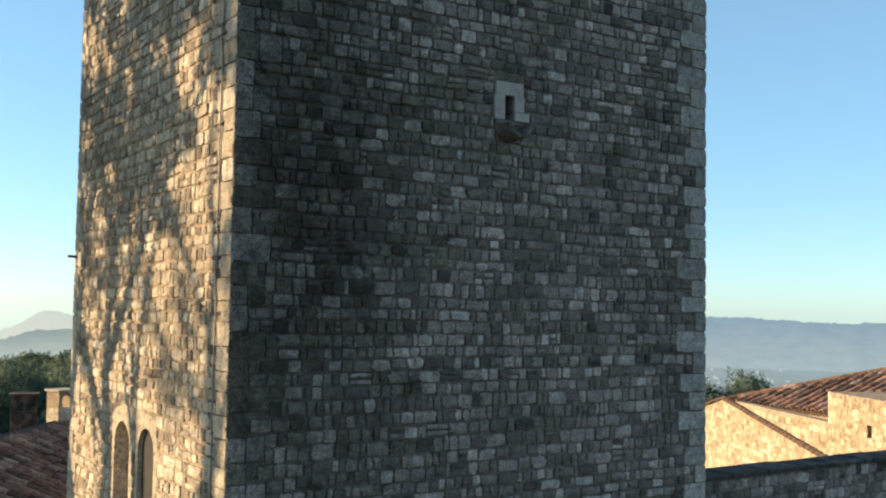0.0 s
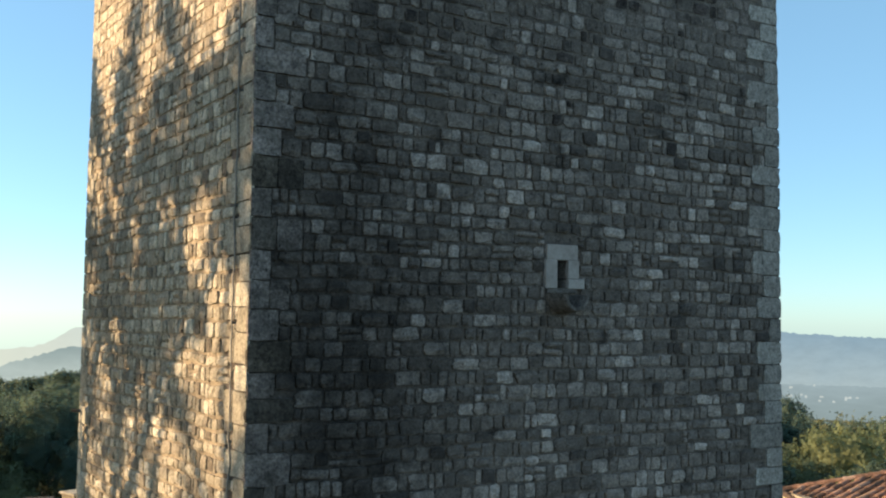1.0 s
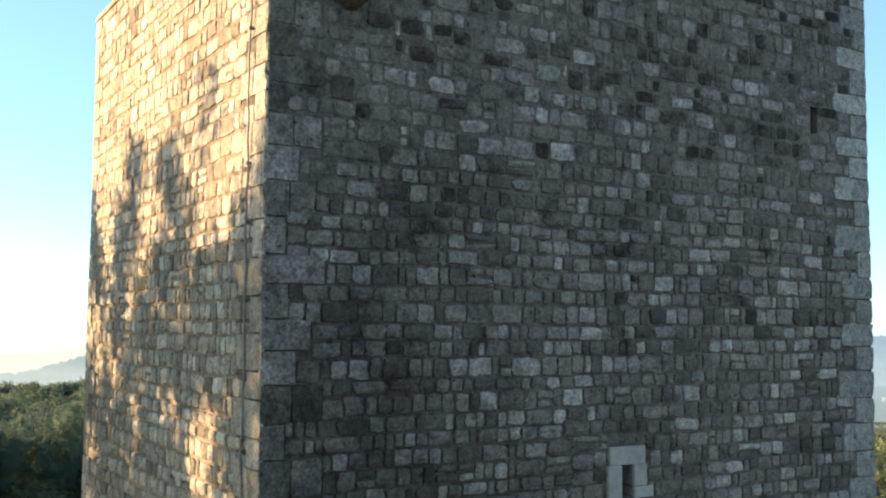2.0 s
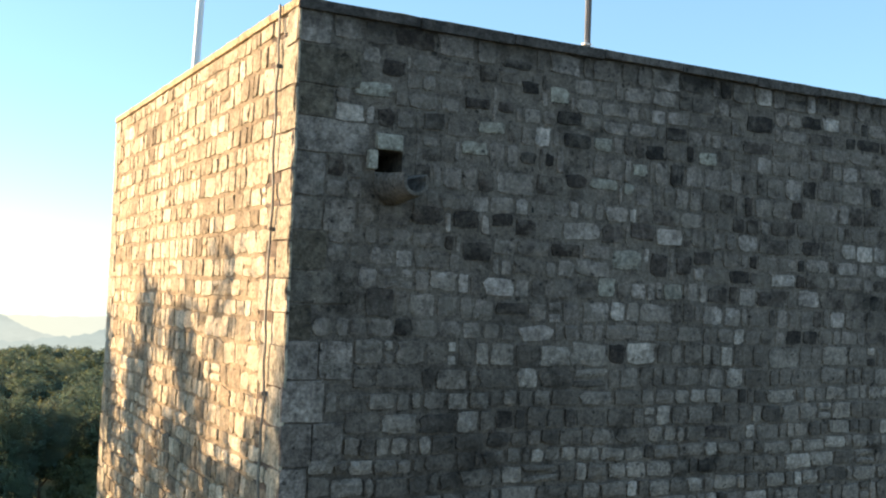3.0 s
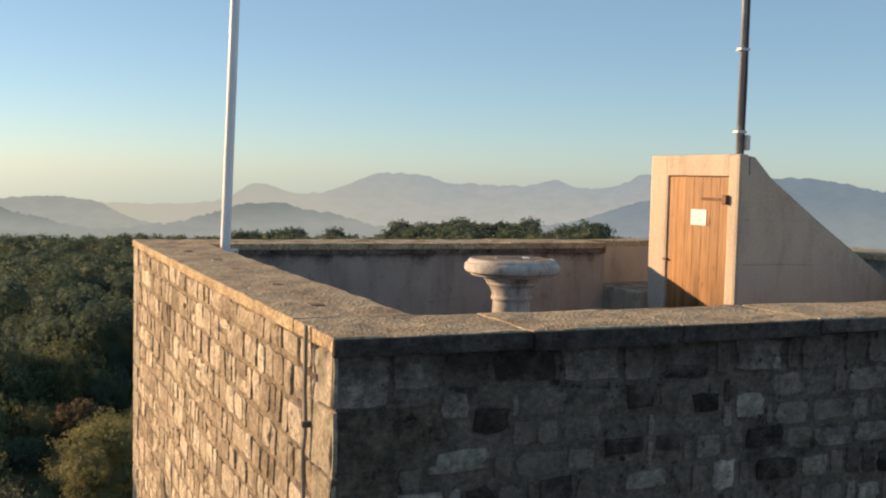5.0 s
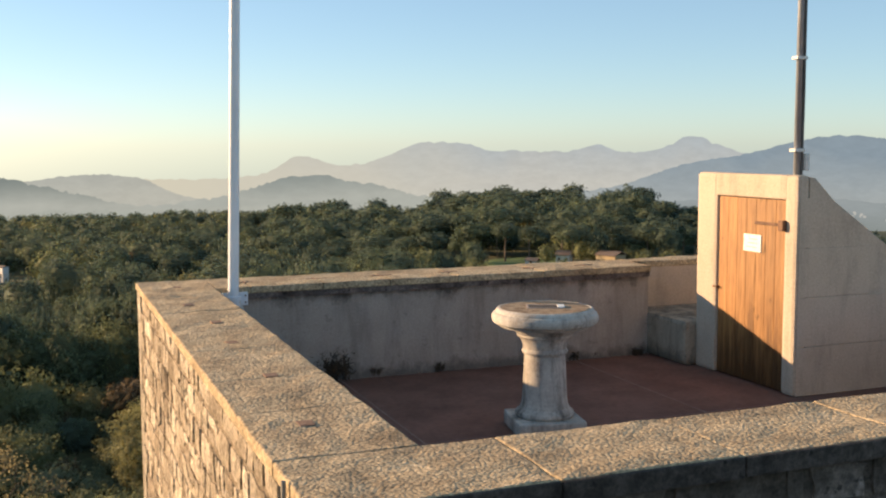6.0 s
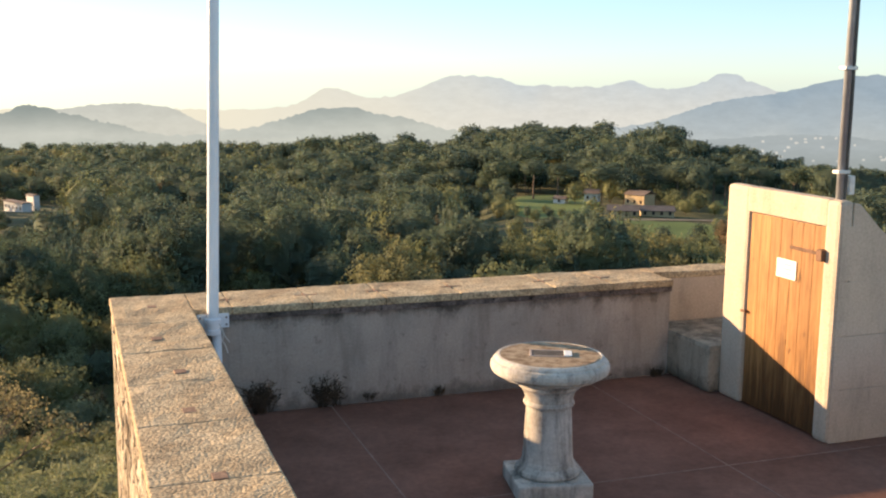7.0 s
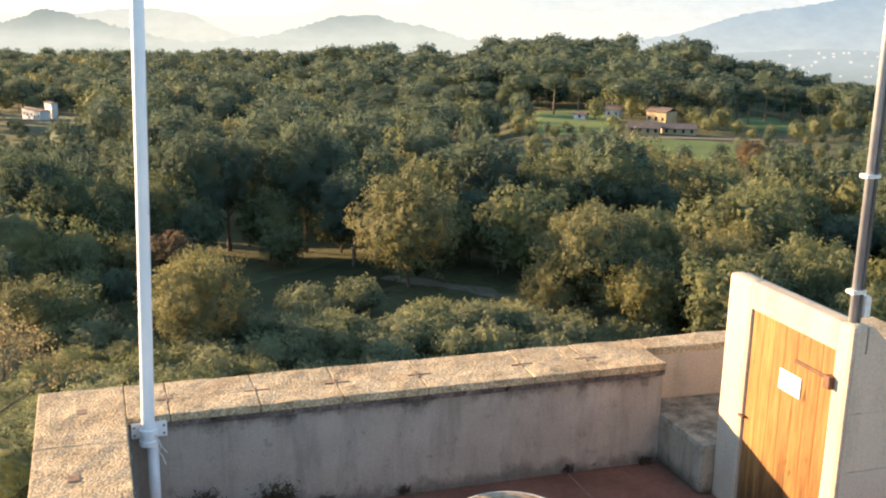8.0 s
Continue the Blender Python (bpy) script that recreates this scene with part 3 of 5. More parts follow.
def spoke(k, i):
    a = 2 * math.pi * (i % SPOKES) / SPOKES
    x, y = RADII[k] * math.sin(a), RADII[k] * math.cos(a)
    return x, y, terrain(x, y)


def ground_z(x, y):
    """The height of the ground sheet itself at a place."""
    r, a = math.hypot(x, y), (math.atan2(x, y) % (2 * math.pi)) / (2 * math.pi) * SPOKES
    k = next(q for q in range(len(RADII) - 1) if RADII[q + 1] >= r or q == len(RADII) - 2)
    i, f, g = int(a), a - int(a), (r - RADII[k]) / (RADII[k + 1] - RADII[k])
    z = [spoke(k + p, i + q)[2] for p in (0, 1) for q in (0, 1)]
    return (z[0] * (1 - f) + z[1] * f) * (1 - g) + (z[2] * (1 - f) + z[3] * f) * g


def build_ground():
    n = SPOKES
    co, faces = [spoke(0, 0)], []
    for k in range(1, len(RADII)):
        co += [spoke(k, i) for i in range(n)]
    for i in range(n):
        faces.append((0, 1 + (i + 1) % n, 1 + i))
    for k in range(len(RADII) - 2):
        for i in range(n):
            a, b = 1 + k * n + i, 1 + k * n + (i + 1) % n
            faces.append((a, b, b + n, a + n))
    ob = joined("ground", co, faces, GROUND, smooth=True)
    tagged(ob, "wooded valley floor of dry grass and earth", "ground", kind="structure")


build_ground()


def patch(name, label, az0, az1, r0, r1, material, lift=0.06, wobble=0.3, category="lawn", drift=0.0):
    """A field lying on the ground, between two bearings and two distances."""
    na, nr = 40, 16
    co, faces = [], []
    for i in range(na + 1):
        for j in range(nr + 1):
            s, q = i / na, j / nr
            edge = wobble * noise.noise((s * 4, q * 4, az0))
            az = radians(az0 + (az1 - az0) * (s + edge * 0.4))
            end = math.sqrt(max(0.02, 1 - (2 * s - 1) ** 4))
            mid = (r0 + r1) / 2 * (1 + edge * 0.05) + drift * (s - 0.5)
            r = mid + (q - 0.5) * (r1 - r0) * end * (1 + edge)
            x, y = r * math.sin(az), r * math.cos(az)
            co.append((x, y, ground_z(x, y) + lift))
    for i in range(na):
        for j in range(nr):
            a = i * (nr + 1) + j
            faces.append((a, a + 1, a + nr + 2, a + nr + 1))
    return tagged(joined(name, co, faces, material, smooth=True), label, category, kind="structure")


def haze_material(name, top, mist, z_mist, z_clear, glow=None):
    """Haze painted as emission colour: top above, mist about the foot; glow (x0, x1, colour): the brighter haze on the
    sunward side.
    """
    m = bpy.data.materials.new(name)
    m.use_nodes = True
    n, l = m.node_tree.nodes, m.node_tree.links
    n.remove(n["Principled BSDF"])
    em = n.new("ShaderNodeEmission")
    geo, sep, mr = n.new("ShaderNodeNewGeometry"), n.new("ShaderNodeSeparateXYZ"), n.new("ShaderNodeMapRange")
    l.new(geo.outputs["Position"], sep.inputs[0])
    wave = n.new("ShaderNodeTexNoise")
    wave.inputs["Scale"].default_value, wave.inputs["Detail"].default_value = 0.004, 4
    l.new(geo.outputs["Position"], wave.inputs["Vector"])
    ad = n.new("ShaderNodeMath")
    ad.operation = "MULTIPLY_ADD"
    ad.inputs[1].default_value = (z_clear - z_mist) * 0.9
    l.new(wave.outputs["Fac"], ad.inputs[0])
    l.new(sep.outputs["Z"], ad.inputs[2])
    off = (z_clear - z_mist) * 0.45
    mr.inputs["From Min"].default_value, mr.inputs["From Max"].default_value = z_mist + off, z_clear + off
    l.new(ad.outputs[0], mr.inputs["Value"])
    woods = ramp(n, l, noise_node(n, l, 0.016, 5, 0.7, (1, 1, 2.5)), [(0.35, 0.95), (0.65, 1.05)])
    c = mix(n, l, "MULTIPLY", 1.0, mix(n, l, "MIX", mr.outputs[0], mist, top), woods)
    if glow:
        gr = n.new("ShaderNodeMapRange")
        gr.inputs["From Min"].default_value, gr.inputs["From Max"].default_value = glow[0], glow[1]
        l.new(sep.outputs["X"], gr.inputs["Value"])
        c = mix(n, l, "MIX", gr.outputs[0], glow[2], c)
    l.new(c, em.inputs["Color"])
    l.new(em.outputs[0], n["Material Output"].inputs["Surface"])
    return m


def ridge(name, label, r, base, bumps, material, az0=-70, az1=110, seed=1, rough=6.0, front=160, foot=-420):
    """A far line of hills: a curved bank of land, its crest the sum of smooth humps (bearing, elevation in degrees, half width)."""
    n = 720
    co, faces = [], []
    for i in range(n + 1):
        az = az0 + (az1 - az0) * i / n
        h = base + sum(a * math.exp(-((az - c) / w) ** 2) for c, a, w in bumps)
        z = r * math.tan(radians(h)) + rough * (0.6 * noise.noise((az * 0.7, seed, 0)) + 0.6 * noise.noise((az * 2.1, seed, 4)) + 0.5 * noise.noise((az * 5, seed, 7)) + 0.25 * noise.noise((az * 16, seed, 2)))
        s, c = math.sin(radians(az)), math.cos(radians(az))
        co += [((r - front) * s, (r - front) * c, foot), ((r - front / 2) * s, (r - front / 2) * c, (z + foot) / 2), (r * s, r * c, z), ((r + 120) * s, (r + 120) * c, -420)]
    for i in range(n):
        for k in range(3):
            a = i * 4 + k
            faces.append((a, a + 4, a + 5, a + 1))
    return tagged(joined(name, co, faces, material, smooth=True), label, "hills", kind="structure")


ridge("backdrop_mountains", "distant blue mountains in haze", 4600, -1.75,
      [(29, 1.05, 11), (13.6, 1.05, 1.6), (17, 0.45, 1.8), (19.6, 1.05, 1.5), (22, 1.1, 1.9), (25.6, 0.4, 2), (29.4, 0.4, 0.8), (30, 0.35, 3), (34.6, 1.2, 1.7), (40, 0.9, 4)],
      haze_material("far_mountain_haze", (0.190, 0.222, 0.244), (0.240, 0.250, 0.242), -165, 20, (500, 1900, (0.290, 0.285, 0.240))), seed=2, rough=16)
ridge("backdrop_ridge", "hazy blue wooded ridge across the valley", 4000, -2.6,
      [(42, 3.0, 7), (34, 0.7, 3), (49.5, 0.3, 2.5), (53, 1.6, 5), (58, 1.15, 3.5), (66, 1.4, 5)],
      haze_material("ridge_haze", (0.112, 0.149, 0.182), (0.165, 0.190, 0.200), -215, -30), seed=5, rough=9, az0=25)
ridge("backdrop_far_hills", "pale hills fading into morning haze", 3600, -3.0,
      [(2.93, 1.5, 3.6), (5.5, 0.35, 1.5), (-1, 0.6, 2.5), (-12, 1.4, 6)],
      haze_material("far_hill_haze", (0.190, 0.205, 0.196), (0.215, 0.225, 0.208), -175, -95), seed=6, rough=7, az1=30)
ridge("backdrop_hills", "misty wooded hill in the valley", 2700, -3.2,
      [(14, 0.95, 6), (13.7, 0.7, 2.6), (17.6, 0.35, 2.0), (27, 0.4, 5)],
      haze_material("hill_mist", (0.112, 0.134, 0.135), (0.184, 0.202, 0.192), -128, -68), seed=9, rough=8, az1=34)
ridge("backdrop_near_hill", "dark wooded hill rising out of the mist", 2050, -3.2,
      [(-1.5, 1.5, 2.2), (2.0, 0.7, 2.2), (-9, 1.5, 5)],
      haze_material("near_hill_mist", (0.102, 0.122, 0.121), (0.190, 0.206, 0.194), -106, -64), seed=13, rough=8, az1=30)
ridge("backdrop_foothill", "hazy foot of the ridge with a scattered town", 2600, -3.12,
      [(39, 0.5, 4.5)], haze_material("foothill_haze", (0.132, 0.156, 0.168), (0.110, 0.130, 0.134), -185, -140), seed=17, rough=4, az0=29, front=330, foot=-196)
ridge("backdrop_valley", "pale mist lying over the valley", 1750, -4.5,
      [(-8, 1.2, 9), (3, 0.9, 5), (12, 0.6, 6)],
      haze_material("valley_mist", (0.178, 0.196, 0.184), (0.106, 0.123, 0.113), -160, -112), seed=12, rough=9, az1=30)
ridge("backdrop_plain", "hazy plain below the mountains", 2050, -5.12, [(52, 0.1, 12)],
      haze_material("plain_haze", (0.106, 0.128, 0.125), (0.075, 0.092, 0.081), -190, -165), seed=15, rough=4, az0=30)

# fields in the valley
patch("lawn", "rough green meadow in the valley", 5.5, 15.5, 133, 160, MEADOW, wobble=0.9)
patch("lawn", "sunlit green lawn beside the villa", 23.4, 28, 372, 515, LAWN, lift=0.2)
patch("lawn", "green lawn below the villa", 28.6, 34.8, 328, 369, LAWN, lift=0.2)
patch("lawn", "green lawn behind the villa under tall pines", 34.2, 39.4, 425, 560, LAWN, lift=0.2)
patch("lawn", "grassy terrace on the castle slope", -2, 5.6, 98, 107, MEADOW, lift=0.12)
patch("soil_bed", "strip of bare brown soil", 9, 22, 128, 131.5, SOIL, category="soil", drift=5)
patch("track", "pale dirt track across the meadow", 16, 24.5, 147, 149.5, GRAVEL, category="track", drift=-12)
patch("drive", "grey gravel drive in front of the villa", 28.6, 37.4, 373, 381, GRAVEL, lift=0.25, category="drive", drift=30, wobble=0.1)

# ---- trees ----
def ball(subdivisions):
    bm = bmesh.new()
    bmesh.ops.create_icosphere(bm, subdivisions=subdivisions, radius=1)
    co, tri = np.array([v.co[:] for v in bm.verts]), np.array([[v.index for v in f.verts] for f in bm.faces])
    bm.free()
    return co, tri


BALLS = {2: ball(2), 3: ball(3)}


def lumps(p):
    return np.array([noise.noise(Vector(q)) for q in p])


def crown_shape(seed, cards, size, width, height, base=0.28, clumpy=1.0):
    """Sprays of leaves over a billowing crown: arrays of vertices, faces and soft normals, the foot of the tree at the origin."""
    g = np.random.default_rng(seed)
    half = 0.5 * height * (1 - base)
    mid = np.array((0, 0, height * base + half))
    axes = np.array((width * 0.5 * g.uniform(0.88, 1.1), width * 0.5 * g.uniform(0.88, 1.1), half))
    off = g.uniform(0, 50, 3)

    def swell(d):
        return 0.26 * lumps(d * 1.1 + off) + clumpy * (0.4 * lumps(d * 2.7 + off) + 0.2 * lumps(d * 6.0 - off))

    def shaped(d, k):
        p = d * axes * k[:, None]
        p[:, :2] *= (1 - 0.22 * np.clip(-d[:, 2:3], 0, 1) + 0.06 * d[:, 2:3])
        return p + mid

    def leaning(d):
        s0 = swell(d)
        slope = np.stack([(swell(d + 0.09 * e) - s0) / 0.09 for e in np.eye(3)], 1)
        slope -= (slope * d).sum(1)[:, None] * d
        n = d / axes * axes.mean() - 0.9 * slope
        return s0, n / np.linalg.norm(n, axis=1)[:, None]

    d = g.normal(size=(int(cards * 1.3), 3))
    d /= np.linalg.norm(d, axis=1)[:, None]
    d = d[(d[:, 2] > -0.72) & (lumps(d * 3.4 + off[::-1]) > -0.46)][:cards]          # gaps where the leaves are thin
    cards = len(d)
    s0, out = leaning(d)
    p = shaped(d, (1 + s0) * g.uniform(0.84, 1.06, cards))
    nrm = out + g.normal(0, 0.34, (cards, 3))
    nrm /= np.linalg.norm(nrm, axis=1)[:, None]
    t = np.cross(nrm, g.normal(size=(cards, 3)))
    t /= np.linalg.norm(t, axis=1)[:, None]
    b = np.cross(nrm, t)
    s = size * 1.25 * g.uniform(0.55, 1.25, (cards, 1))
    k1, k2 = g.uniform(0.5, 1.0, (cards, 1)), g.uniform(0.35, 1.0, (cards, 1))
    co = np.stack([p - t * s * k2, p - b * s * 0.8 + nrm * s * 0.12, p + t * s * k1 + b * s * 0.5], 1).reshape(-1, 3)
    core, tri = BALLS[3 if cards > 2000 else 2]                                # the dense inside of the crown
    sc, n_core = leaning(core)
    co = np.concatenate([co, shaped(core, (1 + sc) * 0.76)])
    out = np.concatenate([np.repeat(out * 0.75 + nrm * 0.25, 3, 0), n_core])
    return co, np.concatenate([np.arange(cards * 3).reshape(-1, 3), tri + cards * 3]), out / np.linalg.norm(out, axis=1)[:, None]


SPECIES = {
    "pine": dict(leaf=PINE_LEAF, width=8.0, height=13, base=0.3, size=0.36),
    "oak": dict(leaf=OAK_LEAF, width=10.5, height=11, base=0.08, size=0.34),
    "autumn_oak": dict(leaf=AUTUMN_LEAF, width=10.5, height=11.5, base=0.07, size=0.34),
    "russet_tree": dict(leaf=RUSSET_LEAF, width=8.5, height=9, base=0.1, size=0.34),
    "umbrella_pine": dict(leaf=PINE_LEAF, width=9.5, height=13.5, base=0.56, size=0.38),
    "olive_tree": dict(leaf=OLIVE_LEAF, width=5.4, height=4.4, base=0.14, size=0.2),
}


def trunk_mesh(seed, s):
    r = random.Random(seed)
    h, w = s["height"], s["width"]
    thick = 0.037 if s["base"] > 0.5 else 0.03
    bm = tube([(0, 0, -1.2), (0.05 * w * r.uniform(-1, 1) * 0.3, 0, h * s["base"] * 0.6), (0.1 * r.uniform(-1, 1), 0.1 * r.uniform(-1, 1), h * s["base"] + 0.4), (0, 0, h * 0.75)], thick * h ** 0.9, 7, end_radius=0.05)
    for k in range(5):
        a = k * 1.256 + r.uniform(-0.3, 0.3)
        z0 = h * (s["base"] * 0.9 + 0.06 * k)
        tube([(0, 0, z0), (w * 0.15 * math.cos(a), w * 0.15 * math.sin(a), z0 + h * 0.08), (w * 0.33 * math.cos(a), w * 0.33 * math.sin(a), z0 + h * 0.2)], 0.012 * h, 5, bm, 0.03)
    return bm


PROTOTYPES = {}


DETAIL = {9000: (9500, 0.62), 4600: (4000, 0.9), 4200: (3000, 1.0), 3000: (1900, 0.85), 1800: (1150, 1.0), 1400: (1300, 0.85),
          1150: (900, 1.2), 600: (500, 1.5), 240: (240, 2.0), 120: (110, 2.7)}     # sprays of leaves and their size


def prototype(species, variant, cards):
    """The crown of one tree of a species."""
    key = (species, variant, cards)
    if key not in PROTOTYPES:
        s = SPECIES[species]
        leaves, size = DETAIL[cards]
        PROTOTYPES[key] = crown_shape(len(species) * 100 + variant * 17 + 3, leaves, s["size"] * size, s["width"], s["height"], s["base"], 0.8 if cards < 700 else 1.0)
    return PROTOTYPES[key]


CROWNS, TRUNKS = {}, {}
TREE_LABELS = {
    "pine": "dark green pine tree in the valley wood", "oak": "olive-green broadleaf oak in the valley wood",
    "autumn_oak": "yellowing autumn oak with a round crown", "russet_tree": "russet-brown autumn tree among green ones",
    "umbrella_pine": "tall umbrella pine with a bare trunk and flat crown", "olive_tree": "silvery grey-green olive tree on the terrace",
}


def tree(species, x, y, scale=1.0, turn=0.0, variant=0, cards=1400, sink=0.0, label=""):
    key = (species, variant, cards)
    if key not in CROWNS:
        co, q, nrm = prototype(species, variant, cards)
        CROWNS[key] = mesh_from_arrays("crown", co, q, SPECIES[species]["leaf"], True, nrm)
        me = bpy.data.meshes.new("trunk")
        bm = trunk_mesh(variant, SPECIES[species])
        bm.to_mesh(me)
        bm.free()
        me.materials.append(PINE_BARK if "pine" in species else BARK)
        TRUNKS[key] = me
    e = thing(species, label or TREE_LABELS[species], "tree", (x, y, ground_z(x, y) - sink), group="trees in the valley")
    e.rotation_euler = (0, 0, turn)
    e.scale = (scale, scale, scale * (0.92 + 0.16 * ((x * 7.3 + y * 3.1) % 1)))
    for nm, me in (("crown", CROWNS[key]), ("trunk", TRUNKS[key])):
        p = new(nm, me)
        p.parent = e
    return e


def polar(az, r):
    return r * math.sin(radians(az)), r * math.cos(radians(az))


CLEARINGS = [(5.8, 15.0, 118, 160), (14.5, 24.5, 118, 151), (23.2, 28.4, 362, 515), (28.2, 34.6, 312, 425), (33.8, 39.2, 372, 545), (-4.4, 0.2, 455, 590)]


def clear(x, y):
    r, az = math.hypot(x, y), math.degrees(math.atan2(x, y))
    return any(a0 < az < a1 and r0 < r < r1 for a0, a1, r0, r1 in CLEARINGS)


def build_wood():
    r = random.Random(11)
    near = [("autumn_oak", 5.6, 120, 1.08), ("autumn_oak", 17.2, 148, 1.42), ("autumn_oak", 27.2, 138, 1.28), ("autumn_oak", 25.4, 134, 0.72), ("autumn_oak", 30.6, 132, 1.0),
            ("oak", 32.6, 136, 1.05), ("autumn_oak", 34.6, 140, 1.15), ("oak", 36.8, 134, 1.1), ("autumn_oak", 35.2, 152, 1.1), ("oak", 39.5, 140, 1.2), ("oak", 22.2, 162, 0.85),
            ("oak", 19.6, 170, 0.85), ("autumn_oak", 16.6, 172, 1.25), ("oak", 43, 128, 1.1), ("oak", 3.6, 168, 1.25), ("pine", 5.4, 174, 1.55), ("oak", 1.2, 166, 1.2), ("pine", 7.2, 178, 1.5),
            ("oak", 9.4, 172, 1.1), ("pine", 11.4, 176, 1.6), ("oak", 13.4, 174, 1.2), ("oak", -1.2, 170, 1.2), ("pine", -3, 176, 1.3), ("oak", 30.2, 150, 1.2), ("oak", 25.0, 158, 0.95)]
    taken = []
    for i, (sp, az, d, sc) in enumerate(near):
        x, y = polar(az, d)
        tree(sp, x, y, sc, i * 1.7, i % 3, 9000)
        taken.append((x, y, 5 * sc))
    for i in range(110):
        x, y = polar(r.uniform(-8, 30), r.uniform(88, 129))
        tree("olive_tree", x, y, r.uniform(0.7, 1.15), r.uniform(0, 6), i % 3, 1800)
    for i in range(60):
        x, y = polar(r.uniform(9, 31), r.uniform(116, 135))
        tree("olive_tree", x, y, r.uniform(0.75, 1.2), r.uniform(0, 6), i % 3, 1800)
    for i in range(24):
        x, y = polar(r.uniform(-4, 5.5), r.uniform(126, 158))
        tree(r.choice(("oak", "autumn_oak")), x, y, r.uniform(0.35, 0.75), r.uniform(0, 6), i % 3, 3000, label="rounded bushy tree at the edge of the meadow")
    for i in range(46):
        x, y = polar(r.uniform(-9, 6), r.uniform(62, 128))
        tree("oak", x, y, r.uniform(0.28, 0.5), r.uniform(0, 6), i % 3, 3000, label="rounded green bush on the castle slope")
    for i in range(44):
        x, y = polar(r.uniform(-7, 5), r.uniform(58, 112))
        tree(r.choice(("oak", "oak", "olive_tree")), x, y, r.uniform(0.3, 0.55), r.uniform(0, 6), i % 3, 1800, label="rounded green bush on the castle slope")
    for i in range(34):
        x, y = polar(r.uniform(-3, 15), r.uniform(104, 121))
        tree("oak", x, y, r.uniform(0.2, 0.42), r.uniform(0, 6), i % 3, 1800, label="low green bush at the edge of the meadow")
    for i in range(26):                          # wood that shows past the far corner of the tower
        x, y = polar(r.uniform(45.5, 60), r.uniform(150, 225))
        sp = r.choice(("oak", "oak", "pine", "autumn_oak"))
        tree(sp, x, y, r.uniform(1.15, 1.5) * (1.0 - 0.02 * max(0, math.degrees(math.atan2(x, y)) - 50)), r.uniform(0, 6), i % 3, 4600)
    # umbrella pines round the villa
    for az, d, sc in [(24.7, 463, 1.35), (26.0, 476, 1.2), (29.7, 452, 1.5), (30.5, 462, 1.15), (32.4, 436, 1.25), (33.3, 446, 1.35), (34.3, 470, 1.3), (34.9, 452, 1.25), (35.7, 490, 1.35),
                      (36.6, 470, 1.25), (37.4, 500, 1.3), (38.3, 452, 1.2), (39.2, 480, 1.3), (40.2, 440, 1.2), (33.0, 470, 1.3), (31.5, 466, 1.3), (27.8, 490, 1.3), (41, 460, 1.3)]:
        x, y = polar(az, d)
        tree("umbrella_pine", x, y, sc, az, int(d) % 2, 1400)
    for az, d, sc in [(27.0, 428, 0.82), (28.9, 441, 0.85), (29.6, 437, 0.8), (25.4, 392, 0.35), (32.3, 408, 0.8), (32.9, 400, 0.62), (33.6, 415, 0.9), (34.4, 398, 0.55), (35.2, 389, 0.4),
                      (36.1, 398, 0.45), (22.9, 386, 0.8), (23.6, 372, 0.6), (27.9, 398, 0.5), (28.3, 376, 0.4), (37.4, 392, 0.7), (38.4, 400, 0.8), (39.4, 420, 0.9), (26.3, 374, 0.36)]:
        x, y = polar(az, d)
        tree("oak", x, y, sc, az, int(d) % 3, 1800)
    x, y = polar(35.3, 318)
    tree("russet_tree", x, y, 0.95, 1.0, 0, 1800)
    stuff, trunks = {}, []
    count = 0
    d = 126.0
    spots = []
    while d < 1450:
        step = 9.8 + d * 0.0062
        az = -8.0
        while az < 60:
            a, dd = az + r.uniform(-0.4, 0.4) * math.degrees(step / d), d + r.uniform(-0.45, 0.45) * step
            if (az < 44 or dd < 330) and (dd < 900 or az < 16) and (dd > 150 or az < 4.5 or az > 27) and (az > -5.5 or dd < 330):
                spots.append((a, dd))
            az += math.degrees(step / d)
        d += step * 0.92
    for a, dd in spots:
        x, y = polar(a, dd)
        if clear(x, y) or any((x - u) ** 2 + (y - v) ** 2 < w * w for u, v, w in taken):
            continue
        right = smooth(14, 30, a) * (1 - smooth(230, 330, dd))
        k = r.random()
        sp = "oak" if k < 0.22 + 0.6 * right else "pine"
        if r.random() < 0.05 + 0.08 * right:
            sp = "autumn_oak"
        if r.random() < 0.018:
            sp = "russet_tree"
        if dd > 430 and a > 12 and r.random() < 0.4:
            sp = "umbrella_pine"
        sc = r.choice((0.8, 0.95, 1.1, 1.25, 1.45)) * r.uniform(0.92, 1.08)
        if a < 4 and 195 <= dd < 300:
            sc *= 0.8
        if a < 9 and dd < 195:
            sc *= 0.5 if dd < 150 else 0.9
        if dd > 450:
            sc *= 1.25 if sp == "umbrella_pine" else 1.05
        if a > 33 and dd > 465:
            sc *= 0.8
        if 13 < a < 23 and 400 < dd < 545:
            sc *= 0.7
        if 225 < dd < 398 and 20.5 < a < 41:         # low growth before the villa's lawns
            sc = min(sc, 0.85 if dd < 270 else 0.66 if dd < 325 else 0.42)
        if 250 < dd < 560 and -4.8 < a < 0.6:
            sc = min(sc, 0.6 if dd < 330 else 0.38)
        if dd < 215 and a > 0:
            tree(sp, x, y, sc * 0.95, r.uniform(0, 6.28), r.randrange(3), 4200)
            count += 1
        else:
            co, q, nrm = prototype(sp, r.randrange(4), 1150 if dd < 330 else 600 if dd < 560 else 240 if dd < 760 else 120)
            if sp in ("umbrella_pine", "pine") and dd < 640:
                hh = SPECIES[sp]["height"] * sc * 0.7
